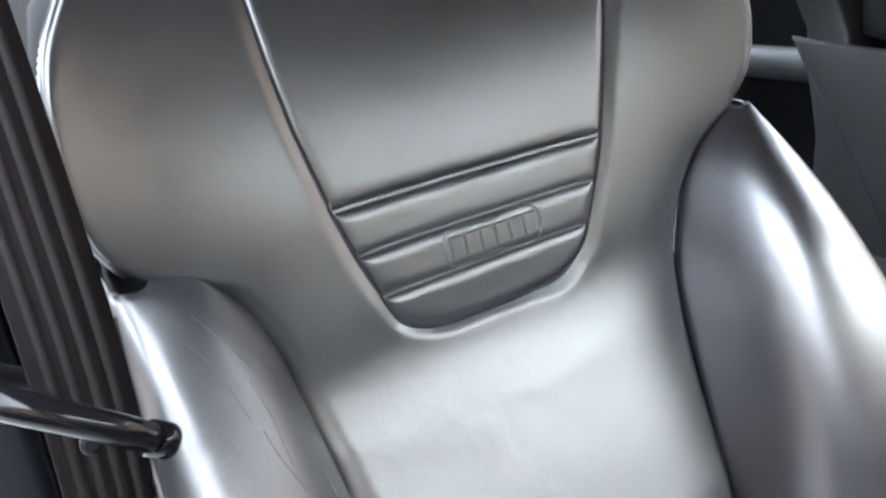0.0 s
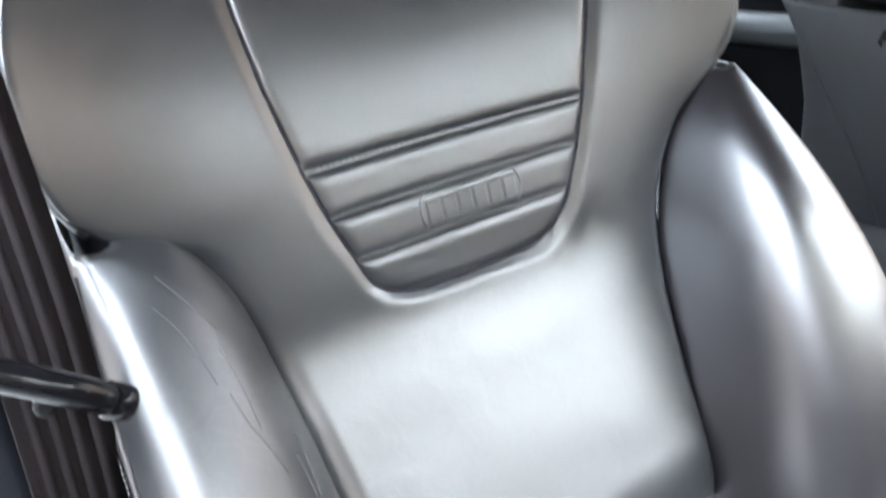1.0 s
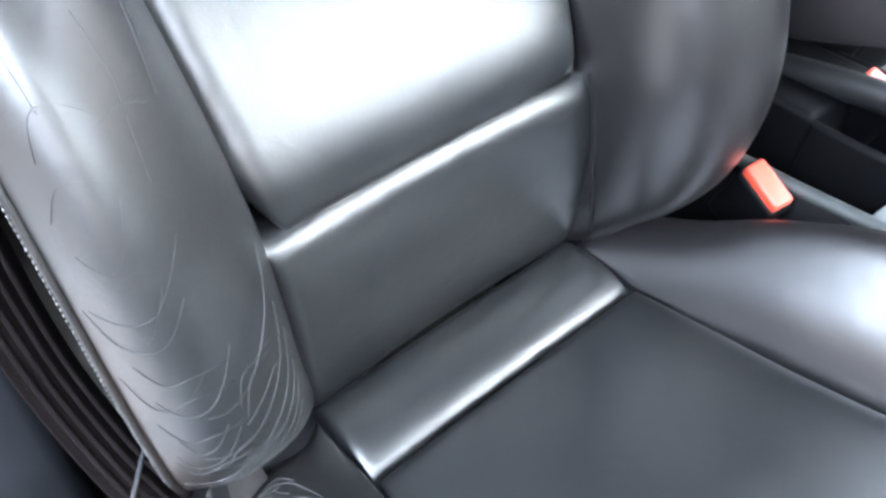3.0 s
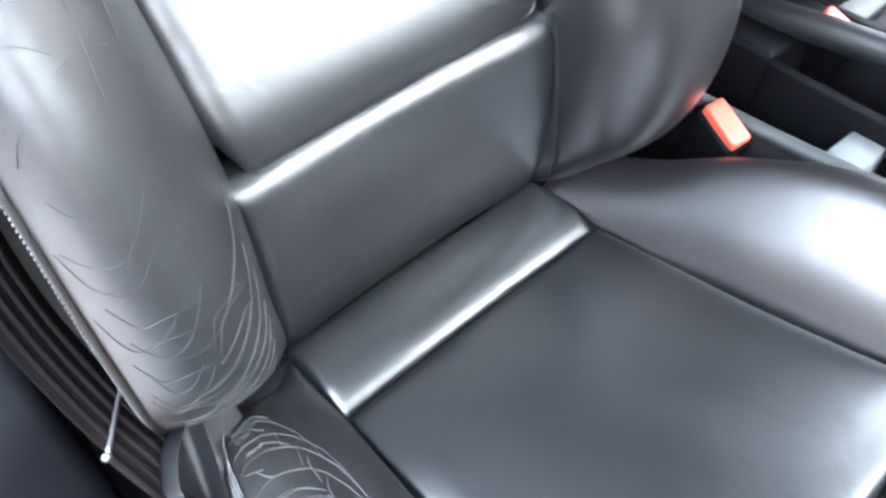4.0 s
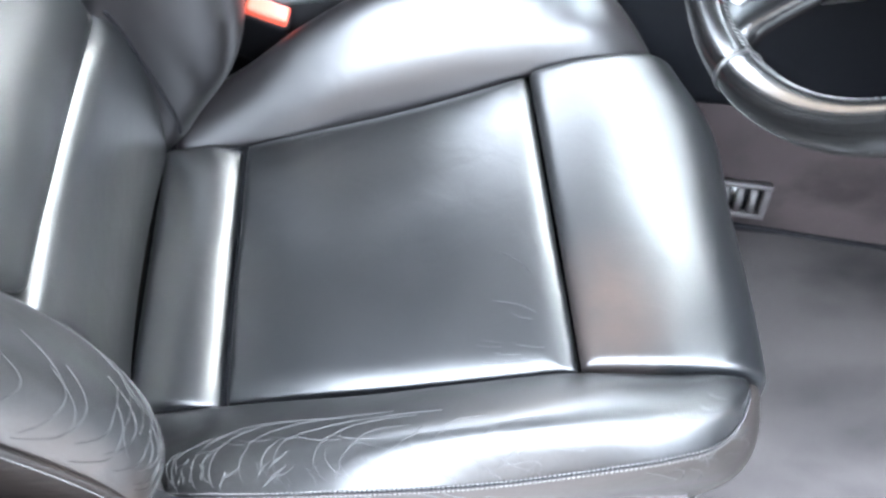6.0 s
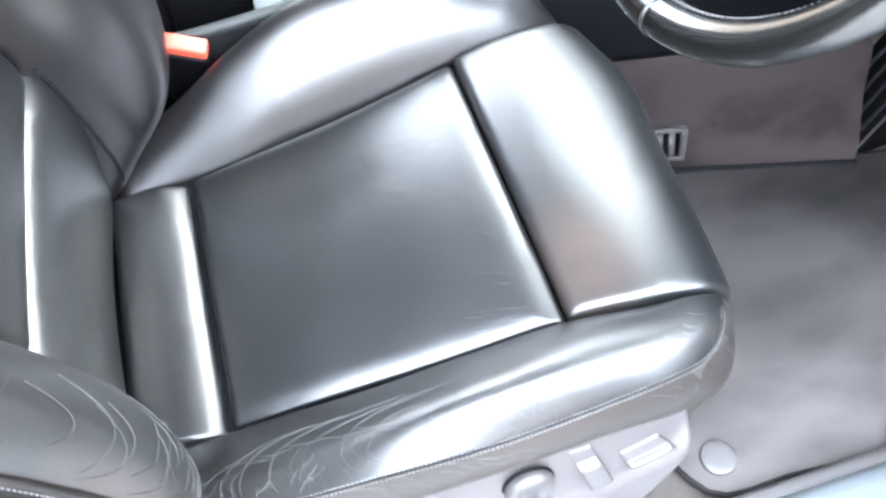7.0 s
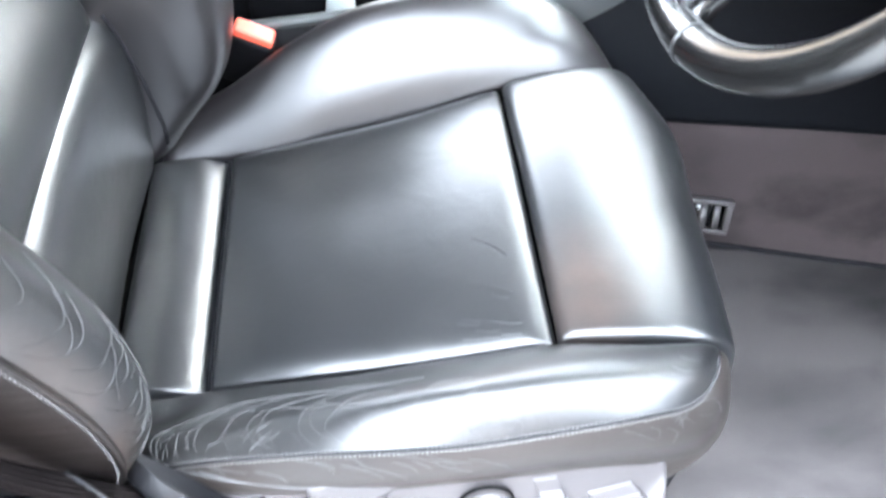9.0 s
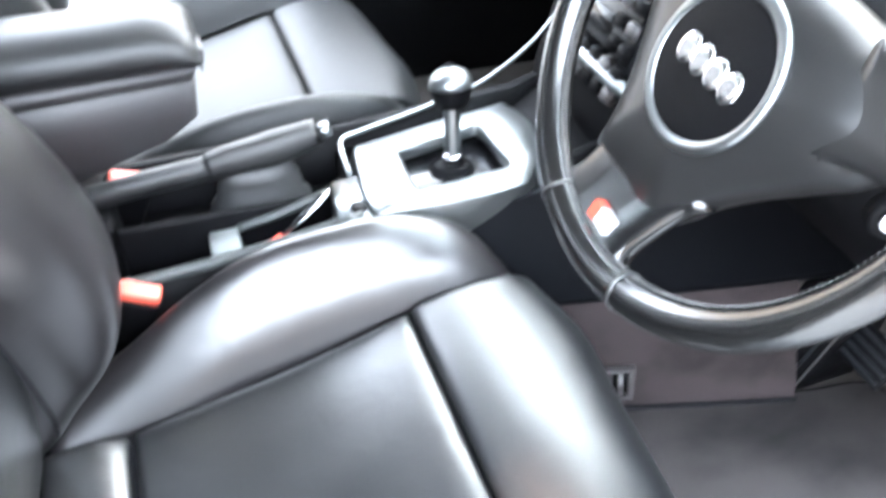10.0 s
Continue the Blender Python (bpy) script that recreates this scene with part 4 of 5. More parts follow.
for k in range(14):
    u, v = rng.uniform(0.72, 0.90), rng.uniform(0.03, 0.22)
    pulls.append([(u, v), (u + 0.008, v + 0.05), (u + rng.uniform(-0.01, 0.03), v + rng.uniform(0.08, 0.14))])
tagged(part("crease", creases(SHEETS["cushion_skirt"], pulls, 0.00045), M_SCUFF, skirt_parts[0], "pale pulled creases in the skirt"), kind="stuff")
marks = []
for k in range(9):
    u, v = rng.uniform(0.70, 0.88), rng.uniform(0.64, 0.80)
    marks.append([(u, v), (u + 0.012, v + 0.03), (u + 0.018, v + rng.uniform(0.05, 0.08))])
marks += [[(0.58, 0.74), (0.60, 0.80), (0.63, 0.85)], [(0.68, 0.72), (0.70, 0.80), (0.72, 0.85)], [(0.10, 0.66), (0.13, 0.655), (0.17, 0.66)]]
tagged(part("scratch", creases(SHEETS["cushion_insert"], marks, 0.00045), M_SCUFF, seat_parts["cushion_insert"], "fine pale scratches"), kind="stuff")

# embossed emblem on the middle rib, drawn as plain blocks
def emblem_point(x, z, off):
    return (x, float(wing(x, z)) - 0.0012 + off, z)


blocks = []
for k in range(6):
    x0, x1 = 0.0365 - k * 0.0132, 0.0365 - k * 0.0132 - 0.0112
    loops = []
    for off, g in ((-0.006, 0.0), (0.0008, 0.0), (0.0016, 0.0008)):
        loops.append([emblem_point(x, z, off) for x, z in ((x0 - g, 0.658 + g), (x1 + g, 0.658 + g), (x1 + g, 0.674 - g), (x0 - g, 0.674 - g))])
    blocks.append(rings(loops))
part("emblem", joined(*blocks), M_HIDE, emblem_rib, "embossed maker's emblem as plain raised blocks", smooth=False)
frame_pts = [(0.039, 0.6555), (0.0, 0.6550), (-0.042, 0.656), (-0.0455, 0.666), (-0.042, 0.676), (0.0, 0.6770), (0.039, 0.6765), (0.0415, 0.666)]
part("emblem_border", tube([emblem_point(x, z, 0.0006) for x, z in [*frame_pts, frame_pts[0]]], 0.0009, 6, 80), M_HIDE, emblem_rib)

seat("passenger_seat", "black leather front passenger sports seat", -1, -0.76, False)

# ---- floor, tunnel and shell of the car ----
def structure(name, shape, material, label, category="car body", smooth=False):
    ob = part(name, shape, material, None, "", smooth)
    return tagged(ob, label, category, kind="structure")


# ground outside
structure("ground", box((-400, -400, -0.42), (400, 400, -0.30), 0), M_GROUND, "pale grey concrete under the parked car", "ground")
structure("floor", box((-1.12, -1.15, -0.06), (0.325, 1.02, 0.0), 0.0), M_CARPET, "grey carpeted car floor", "floor")
toe = [[(-1.12, y, z - 0.05), (0.33, y, z - 0.05), (0.33, y, z), (-1.12, y, z)] for y, z in ((1.0, -0.002), (1.03, 0.03), (1.07, 0.12), (1.12, 0.30), (1.16, 0.5))]
structure("toe_board", rings(toe), M_CARPET, "grey carpeted toe board", "floor")
# tunnel: carpeted flank that flares forwards
tunnel_rails = []
for y, low, high, z1 in ((-0.60, -0.27, -0.29, 0.16), (0.30, -0.25, -0.27, 0.17), (0.50, -0.165, -0.22, 0.185), (0.64, -0.125, -0.185, 0.185), (0.868, -0.064, -0.145, 0.175)):
    tunnel_rails.append([(low, y, -0.01), (low - 0.006, y, 0.02), ((low + high) / 2 - 0.006, y, 0.10), (high, y, z1), (high - 0.10, y, z1 + 0.02), (-0.38, y, z1 + 0.03)])
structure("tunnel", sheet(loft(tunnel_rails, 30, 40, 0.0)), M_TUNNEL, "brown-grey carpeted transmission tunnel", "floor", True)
structure("tunnel_joint", tube([(-0.163, 0.50, 0.0135), (-0.143, 0.57, 0.0135), (-0.124, 0.64, 0.0135), (-0.094, 0.75, 0.0135), (-0.064, 0.866, 0.0135)], 0.0038, 6, 24), M_CORE, "dark joint between the tunnel carpet and the mat", "trim", True)
recess_rails = [[(low, y, -0.01), (low - 0.02, y, 0.10), (low - 0.05, y, 0.175), (low - 0.12, y, 0.192), (-0.38, y, 0.20)] for y, low in ((0.850, -0.150), (0.95, -0.135), (1.06, -0.12))]
structure("tunnel_recess", sheet(loft(recess_rails, 24, 16, 0.0)), M_CARPET, "dark carpeted recess at the front of the tunnel", "floor", True)
structure("sill", box((0.322, -1.0, -0.12), (0.44, 1.05, 0.055), 0.02, 3), M_PAINT, "pale door sill with rounded edge", "sill", True)
structure("sill_trim", box((0.306, 0.004, -0.02), (0.330, 0.98, 0.035), 0.008, 3), M_GREY_PLASTIC, "grey plastic sill trim strip", "trim", True)

# unseen plain walls at garden wall and hedge height, added as a far skyline to cut reflected sky
for nm, lo, hi in (("backdrop_front", (-9, 8.0, -0.30), (9, 8.3, 3.4)), ("backdrop_house", (-3.0, 7.6, -0.30), (9, 7.95, 5.6)), ("backdrop_side", (-9.3, -9, -0.30), (-9.0, 8.3, 3.6)), ("backdrop_rear", (-9, -9.3, -0.30), (9, -9.0, 2.6)), ("backdrop_near_side", (3.0, -9, -0.30), (3.3, 8.3, 1.70))):
    # the near side is darker to dim what the bolsters reflect
    structure(nm, box(lo, hi, 0.0), M_WALL_DARK if nm == "backdrop_near_side" else M_WALL, "unseen dark brown wall added to dim reflections on the door side" if nm == "backdrop_near_side" else "unseen plain brownish wall added to cut off the low sky", "wall")
# shell: roof, pillars, doors, glass
structure("ceiling", prism([(-1.15, 1.13), (0.25, 1.13), (0.42, 1.112), (0.552, 1.077), (0.552, 1.10), (0.42, 1.15), (0.25, 1.17), (-1.15, 1.17)], -0.94, 0.18, 0, 0.004), M_HEAD, "pale grey cloth headliner", "ceiling")
structure("roof_rail", tube([(0.24, -1.1, 1.08), (0.215, -0.4, 1.13), (0.205, 0.35, 1.125), (0.25, 0.62, 0.98), (0.34, 0.98, 0.70)], 0.035, 10, 30), M_BLACK_PLASTIC, "dark roof rail and windscreen pillar", "car body", True)
structure("roof_rail_far", tube([(-1.00, -1.1, 1.08), (-0.975, -0.4, 1.13), (-0.965, 0.35, 1.125), (-1.01, 0.62, 0.98), (-1.10, 0.98, 0.70)], 0.035, 10, 30), M_BLACK_PLASTIC, "dark roof rail and windscreen pillar of the far side", "car body", True)
structure("rear_wall", box((-1.12, -1.20, -0.05), (0.40, -1.14, 0.78), 0.01), M_BLACK_PLASTIC, "dark rear end of the cabin", "car body")
structure("rear_header", box((-1.00, -1.20, 1.06), (0.26, -1.10, 1.17), 0.01), M_BLACK_PLASTIC, "dark header above the rear window", "car body")
rear_window = structure("rear_window", box((-1.0, -1.18, 0.78), (0.26, -1.175, 1.06), 0.0), M_GLASS, "clear rear window", "window")
rear_window.visible_shadow = False
structure("side_panel", prism([(-1.15, 0.0), (0.0, 0.0), (0.002, 0.20), (-0.018, 0.242), (-0.038, 0.272), (-0.053, 0.304), (-0.064, 0.325), (-0.08, 0.338), (-0.16, 0.36), (-0.26, 0.40), (-0.33, 0.62), (-0.46, 0.74), (-1.15, 0.76)], 0.314, 0.40, 0, 0.010), M_NAVY, "dark blue-black rear side panel and pillar foot", "car body", True)
structure("far_door", moved(box((0.0, -0.05, -0.15), (1.05, 0.05, 0.66), 0.03, 3), Matrix.Translation((-1.18, 1.06, 0.0)) @ pose(0, 0, 0, 0, 0, 205)), M_BLACK_PLASTIC, "dark inner panel of the open far door", "door")
structure("far_kick_panel", box((-1.16, 0.36, -0.05), (-1.10, 1.16, 0.66), 0.02), M_BLACK_PLASTIC, "dark kick panel of the far footwell", "car body")
structure("far_sill", box((-1.20, -0.42, -0.12), (-1.10, 0.355, 0.055), 0.02, 3), M_PAINT, "pale far door sill", "sill", True)
structure("driver_door", moved(box((0.0, -0.05, -0.15), (1.05, 0.05, 0.66), 0.03, 3), Matrix.Translation((0.44, 1.06, 0.0)) @ pose(0, 0, 0, 0, 0, -25)), M_BLACK_PLASTIC, "dark inner panel of the wide open driver's door", "door")
structure("far_side_panel", box((-1.16, -1.15, -0.05), (-1.10, -0.425, 0.80), 0.02), M_BLACK_PLASTIC, "dark far rear side panel", "car body")
quarter = structure("far_quarter_window", box((-1.120, -1.08, 0.80), (-1.115, -0.48, 1.09), 0.0), M_GLASS, "clear rear side window of the far side", "window")
quarter.visible_shadow = False
structure("far_ledge", tube([(-1.075, -1.12, 0.535), (-1.072, -0.8, 0.545), (-1.075, -0.45, 0.56)], 0.032, 12, 12), M_PILLAR, "grey rounded ledge on the far rear side panel", "car body", True)
structure("far_pillar", box((-1.13, -0.48, 0.60), (-1.07, -0.38, 1.10), 0.015), M_BLACK_PLASTIC, "dark far door pillar", "car body")
structure("pillar", box((0.310, -0.52, 0.66), (0.385, -0.34, 1.11), 0.03, 4), M_PILLAR, "pale grey door pillar cover behind the seat", "car body")
# out of view: closes the footwell's door side and keeps daylight off it
structure("kick_panel", box((0.305, 0.90, -0.05), (0.345, 1.16, 0.66), 0.015), M_BLACK_PLASTIC, "unseen dark kick panel added to shade the pedals' footwell", "car body")
structure("firewall", box((-1.14, 1.14, -0.05), (0.40, 1.20, 0.70), 0.01), M_BLACK_PLASTIC, "dark bulkhead in front of the footwells", "car body")
structure("bonnet", box((-1.14, 1.20, 0.40), (0.40, 2.25, 0.62), 0.06, 3), M_BODY, "silver bonnet in front of the windscreen", "car body", True)
screen = structure("windscreen", rings([[(-1.06, 1.0, 0.70), (0.32, 1.0, 0.70), (0.18, 0.545, 1.085), (-0.94, 0.545, 1.085)], [(-1.06, 1.004, 0.704), (0.32, 1.004, 0.704), (0.18, 0.549, 1.089), (-0.94, 0.549, 1.089)]]), M_GLASS, "clear raked windscreen", "window")
screen.visible_shadow = False


# ---- dashboard ----
dash = thing("dashboard", (-0.38, 0.85, 0.45), "soft black dashboard above dark footwells", "dashboard")
prof = [(1.10, 0.44), (0.80, 0.44), (0.68, 0.49), (0.64, 0.56), (0.66, 0.63), (0.74, 0.685), (0.92, 0.70), (1.12, 0.68)]
part("dash_body", prism(prof, -1.08, 0.32, 0, 0.01), M_SOFT_BLACK, dash)
part("knee_panel", prism([(0.80, 0.45), (0.72, 0.40), (0.68, 0.42), (0.66, 0.50), (0.70, 0.54), (0.80, 0.54)], -0.20, 0.31, 0, 0.008), M_SOFT_BLACK, dash, "lower dash panel under the column")
stack = part("centre_panel", prism([(0.82, 0.20), (0.60, 0.33), (0.60, 0.37), (0.655, 0.64), (0.72, 0.68), (0.86, 0.68)], -0.50, -0.26, 0, 0.012), M_SOFT_BLACK, dash, "black centre stack with radio and switches")


def stack_place(x, h, off=0.0):
    """On the sloping face of the centre stack, h up it from 0 to 1."""
    return Vector((x, 0.60 + 0.055 * h - 0.98 * off, 0.37 + 0.27 * h + 0.2 * off))


def key(x, h, w, tall, off):
    a = [stack_place(x + sx * w / 2, h + sh * tall / 2) for sx, sh in ((-1, -1), (1, -1), (1, 1), (-1, 1))]
    mid = sum(a, Vector()) / 4
    fwd = Vector((0, -0.98, 0.2))
    return rings([[p - fwd * 0.004 for p in a], [p + fwd * off * 0.7 for p in a], [mid + (p - mid) * 0.86 + fwd * off for p in a]])


part("radio_face", key(-0.38, 0.50, 0.19, 0.36, 0.006), M_GLOSS_BLACK, stack, "dark radio front")
for r in range(5):
    for c in range(7):
        if 2 <= c <= 4 and r in (2, 3):
            continue
        part("stack_button", key(-0.38 + (c - 3) * 0.025, 0.18 + r * 0.10, 0.020, 0.06, 0.013), M_BLACK_PLASTIC if (r + c) % 3 else M_GREY_PLASTIC, stack)
part("radio_screen", key(-0.38, 0.43, 0.07, 0.10, 0.009), M_GLOSS_BLACK, stack, "dark radio display")
part("trim_strip", key(-0.352, 0.245, 0.150, 0.050, 0.016), M_ALU, stack, "brushed aluminium strip")

# ---- centre console ----
console = thing("centre_console", (-0.38, 0.15, 0.12), "black centre console with brushed aluminium trim and open trays", "console")
part("console_wall", prism([(-0.55, 0.15), (0.30, 0.15), (0.62, 0.15), (0.64, 0.37), (0.56, 0.345), (0.32, 0.322), (0.25, 0.303), (0.15, 0.283), (-0.05, 0.270), (-0.55, 0.260)], -0.304, -0.291, 0, 0.004), M_SOFT_BLACK, console)
part("console_wall", prism([(-0.55, 0.15), (0.30, 0.15), (0.62, 0.15), (0.64, 0.37), (0.56, 0.345), (0.30, 0.322), (-0.05, 0.310), (-0.55, 0.300)], -0.482, -0.468, 0, 0.004), M_SOFT_BLACK, console)
part("console_floor", box((-0.470, -0.55, 0.16), (-0.290, 0.30, 0.235), 0.004), M_BLACK_PLASTIC, console, "dark tray floor")
part("console_spine", box((-0.470, -0.50, 0.235), (-0.352, 0.02, 0.315), 0.008), M_SOFT_BLACK, console)
part("tray_wall", box((-0.356, 0.02, 0.235), (-0.346, 0.30, 0.312), 0.003), M_SOFT_BLACK, console)
part("console_flank", pillow(loft([[(-0.236, 0.36, 0.172), (-0.205, 0.50, 0.176), (-0.172, 0.66, 0.180), (-0.140, 0.90, 0.172), (-0.125, 1.11, 0.165)], [(-0.248, 0.36, 0.23), (-0.222, 0.50, 0.24), (-0.198, 0.66, 0.26), (-0.175, 0.90, 0.28), (-0.165, 1.11, 0.28)], [(-0.270, 0.36, 0.318), (-0.258, 0.50, 0.330), (-0.240, 0.66, 0.38), (-0.22, 0.90, 0.42), (-0.21, 1.11, 0.42)]], 30, 16), (1, 0, 0.3), v0=(0.008, 0.006), back=0.02), M_NAVY, console, "dark plastic flank above the carpet")
part("console_lip", tube([(-0.298, -0.50, 0.262), (-0.298, -0.02, 0.274), (-0.298, 0.08, 0.281), (-0.297, 0.15, 0.289), (-0.292, 0.22, 0.304), (-0.284, 0.29, 0.324)], 0.0072, 8, 24), M_PILLAR, console, "grey lip of the console tray")
part("tray_bridge", prism([(-0.3455, 0.117), (-0.3455, 0.151), (-0.300, 0.150), (-0.302, 0.115)], 0.255, 0.293, 2, 0.004), M_BRIDGE, console, "satin aluminium bridge across the tray")
part("tray_edge", tube([(-0.344, 0.151, 0.290), (-0.343, 0.21, 0.303), (-0.346, 0.262, 0.318)], 0.0058, 8, 12), M_PILLAR, console, "pale ledge along the tray")
part("tray_end", prism([(-0.356, 0.268), (-0.362, 0.312), (-0.272, 0.312), (-0.279, 0.258)], 0.285, 0.326, 2, 0.004), M_ALU, console, "brushed aluminium end piece")
part("tray_button", disc((-0.296, 0.287, 0.326), (0, 0, 1), 0.010, 0.004, 0.002, 20), M_BLACK_PLASTIC, console, "round black push button")
outer = [(-0.404, 0.310), (-0.425, 0.43), (-0.438, 0.545), (-0.37, 0.545), (-0.306, 0.525), (-0.262, 0.485), (-0.262, 0.38), (-0.272, 0.296), (-0.33, 0.298)]
inner = [(-0.374, 0.360), (-0.384, 0.42), (-0.396, 0.478), (-0.36, 0.481), (-0.330, 0.483), (-0.303, 0.484), (-0.297, 0.42), (-0.294, 0.357), (-0.33, 0.358)]
o, i = [np.array(spline([*q, q[0]], np.linspace(0, 1, 73))[:-1] * 0.25 + 0.75 * np.stack([np.interp(np.linspace(0, 9, 72, endpoint=False), range(10), [*(p[k] for p in q), q[0][k]]) for k in (0, 1)], 1)) for q in (outer, inner)]
omid = o.mean(0)
rows = [(omid + (o - omid) * 1.06, 0.288), (omid + (o - omid) * 1.03, 0.312), (o, 0.337), (omid + (o - omid) * 0.975, 0.341), (i + (o - i) * 0.08, 0.343), (i, 0.340), (i, 0.325)]
part("gear_gate_frame", rings([[(x, y, z + 0.04 * (y - 0.42)) for x, y in loop] for loop, z in rows], (False, False)), M_ALU, console, "brushed aluminium gear lever surround")
part("gear_well", box((-0.405, 0.35, 0.27), (-0.290, 0.49, 0.316), 0.004), M_GLOSS_BLACK, console, "dark gear lever well")
part("console_front", prism([(0.30, 0.15), (0.66, 0.15), (0.66, 0.385), (0.545, 0.318), (0.30, 0.292)], -0.465, -0.295, 0, 0.006), M_SOFT_BLACK, console)
for s in range(2):
    part("lever_gaiter", rings([[(-0.348 + r * math.cos(a) * 0.021, 0.424 + r * math.sin(a) * 0.030, z - 0.004) for a in np.linspace(0, 2 * math.pi, 24, endpoint=False)] for r, z in ((1.1 - 0.2 * s, 0.315 + 0.006 * s), (1.0 - 0.2 * s, 0.323 + 0.006 * s), (0.6 - 0.2 * s, 0.325 + 0.006 * s))]), M_SOFT_BLACK, console)
part("chrome_edge", tube([(-0.350, 0.291, 0.335), (-0.392, 0.293, 0.338), (-0.420, 0.300, 0.339), (-0.428, 0.325, 0.340), (-0.452, 0.42, 0.345), (-0.470, 0.52, 0.365), (-0.480, 0.60, 0.42), (-0.484, 0.655, 0.52), (-0.485, 0.69, 0.60)], 0.0032, 8, 60), M_ALU, console, "bright chrome edge line")
gear = thing("gear_lever", (-0.352, 0.425, 0.32), "gear lever with round black knob and silver cap", "gear lever")
part("lever_stem", tube([(-0.350, 0.426, 0.318), (-0.360, 0.426, 0.36), (-0.372, 0.427, 0.40)], 0.0105, 12, 10), M_ALU, gear, "satin metal stem")
part("stem_collar", disc((-0.352, 0.426, 0.328), (-0.2, 0, 1), 0.013, 0.010, 0.003, 20), M_CHROME, gear)


knob = part("gear_knob", ball((-0.380, 0.428, 0.414), (-0.25, 0, 1), [(0.009, -0.026), (0.017, -0.022), (0.023, -0.013), (0.0262, 0.0), (0.0255, 0.008), (0.022, 0.016), (0.018, 0.020)]), M_SOFT_BLACK, gear, "black leather knob")
part("knob_cap", ball((-0.380, 0.428, 0.414), (-0.25, 0, 1), [(0.0268, 0.003), (0.0266, 0.008), (0.0240, 0.0155), (0.0185, 0.0215), (0.010, 0.0250), (0.002, 0.026)]), M_ALU, knob, "silver cap with shift marks")
for k in range(3):
    part("shift_mark", moved(box((-0.0012, -0.007, 0), (0.0012, 0.007, 0.0008), 0.0003), Matrix.Translation((-0.3865 + (k - 1) * 0.006, 0.428, 0.4400 - 0.0012 * (k - 1))) @ pose(0, 0, 0, 0, -14, 0)), M_GLOSS_BLACK, knob)

brake = thing("handbrake", (-0.405, 0.05, 0.30), "black handbrake lever with chrome button beside the armrest", "handbrake")
part("brake_arm", tube([(-0.405, -0.10, 0.302), (-0.405, 0.02, 0.326), (-0.405, 0.14, 0.340)], 0.0135, 14, 12, 1.15), M_LID, brake)
part("brake_grip", tube([(-0.405, 0.132, 0.339), (-0.405, 0.15, 0.343), (-0.405, 0.20, 0.350), (-0.405, 0.25, 0.361), (-0.405, 0.266, 0.365)], 0.0165, 16, 24, 1.2, radii=(0.0145, 0.0172, 0.0185, 0.0195, 0.0175, 0.0150)), M_LID, brake, "leather grip")
part("brake_collar", disc((-0.405, 0.262, 0.364), (0, 0.97, 0.23), 0.0155, 0.006, 0.002, 24), M_SOFT_BLACK, brake)
part("brake_button", disc((-0.405, 0.267, 0.365), (0, 0.97, 0.23), 0.0105, 0.016, 0.005, 24), M_ALU, brake, "chrome release button")
part("brake_gaiter", rings([[(-0.405 + w * math.cos(a), 0.19 + d * math.sin(a), z) for a in np.linspace(0, 2 * math.pi, 24, endpoint=False)] for w, d, z in ((0.040, 0.075, 0.245), (0.036, 0.070, 0.262), (0.030, 0.066, 0.268), (0.030, 0.062, 0.285), (0.022, 0.055, 0.292), (0.020, 0.05, 0.315), (0.012, 0.04, 0.335))]), M_LID, brake, "soft pleated gaiter")

M_ARMREST = surface("mauve_grey_plastic", (0.015, 0.0135, 0.0145), 0.5, grain=900, bump=0.15, vary=0.1)
rest = thing("armrest", (-0.40, -0.05, 0.35), "grey plastic centre armrest box with padded leather lid", "armrest")
part("armrest_box", prism([(-0.36, 0.30), (-0.02, 0.375), (0.10, 0.418), (0.130, 0.440), (0.134, 0.487), (-0.36, 0.455)], -0.448, -0.352, 0, 0.008), M_ARMREST, rest, "dark grey plastic armrest box")
part("armrest_rim", prism([(-0.36, 0.459), (0.132, 0.489), (0.137, 0.501), (-0.36, 0.477)], -0.451, -0.349, 0, 0.004), M_ARMREST, rest)
lid_rails = []
for x, d in ((-0.352, 0.0), (-0.346, 0.012), (-0.352, 0.028), (-0.372, 0.039), (-0.40, 0.042), (-0.428, 0.039), (-0.448, 0.028), (-0.454, 0.012), (-0.448, 0.0)):
    lid_rails.append([(x, -0.36, 0.481 + d), (x, -0.15, 0.493 + d), (x, 0.05, 0.501 + d), (x, 0.112, 0.503 + 0.96 * d), (x, 0.136, 0.502 + 0.72 * d), (x, 0.144, 0.499 + 0.25 * d), (x, 0.143, 0.495)])
part("armrest_lid", sheet(loft(lid_rails, 40, 36, 0.2)), M_LID, rest, "padded black leather lid")
part("lid_latch", box((-0.415, 0.136, 0.487), (-0.385, 0.148, 0.503), 0.003), M_GREY_PLASTIC, rest, "grey lid latch")

# ---- seat belts ----
buckle_m = Matrix.Translation((-0.2755, 0.032, 0.284)) @ pose(0, 0, 0, -23, 9, -12)


def buckle(name, m, label):
    top = thing(name, m.translation, label, "seat belt buckle", "belt buckles")
    part("buckle_body", moved(box((-0.0135, -0.027, -0.085), (0.0135, 0.027, -0.004), 0.007, 3), m), M_BLACK_PLASTIC, top)
    part("release_button", moved(box((-0.0105, -0.0235, -0.009), (0.0105, 0.0235, 0.006), 0.004, 3), m), M_RED, top, "bright red release button")
    part("buckle_stalk", moved(box((-0.008, -0.018, -0.20), (0.008, 0.018, -0.08), 0.004), m), M_BLACK_PLASTIC, top)
    return top


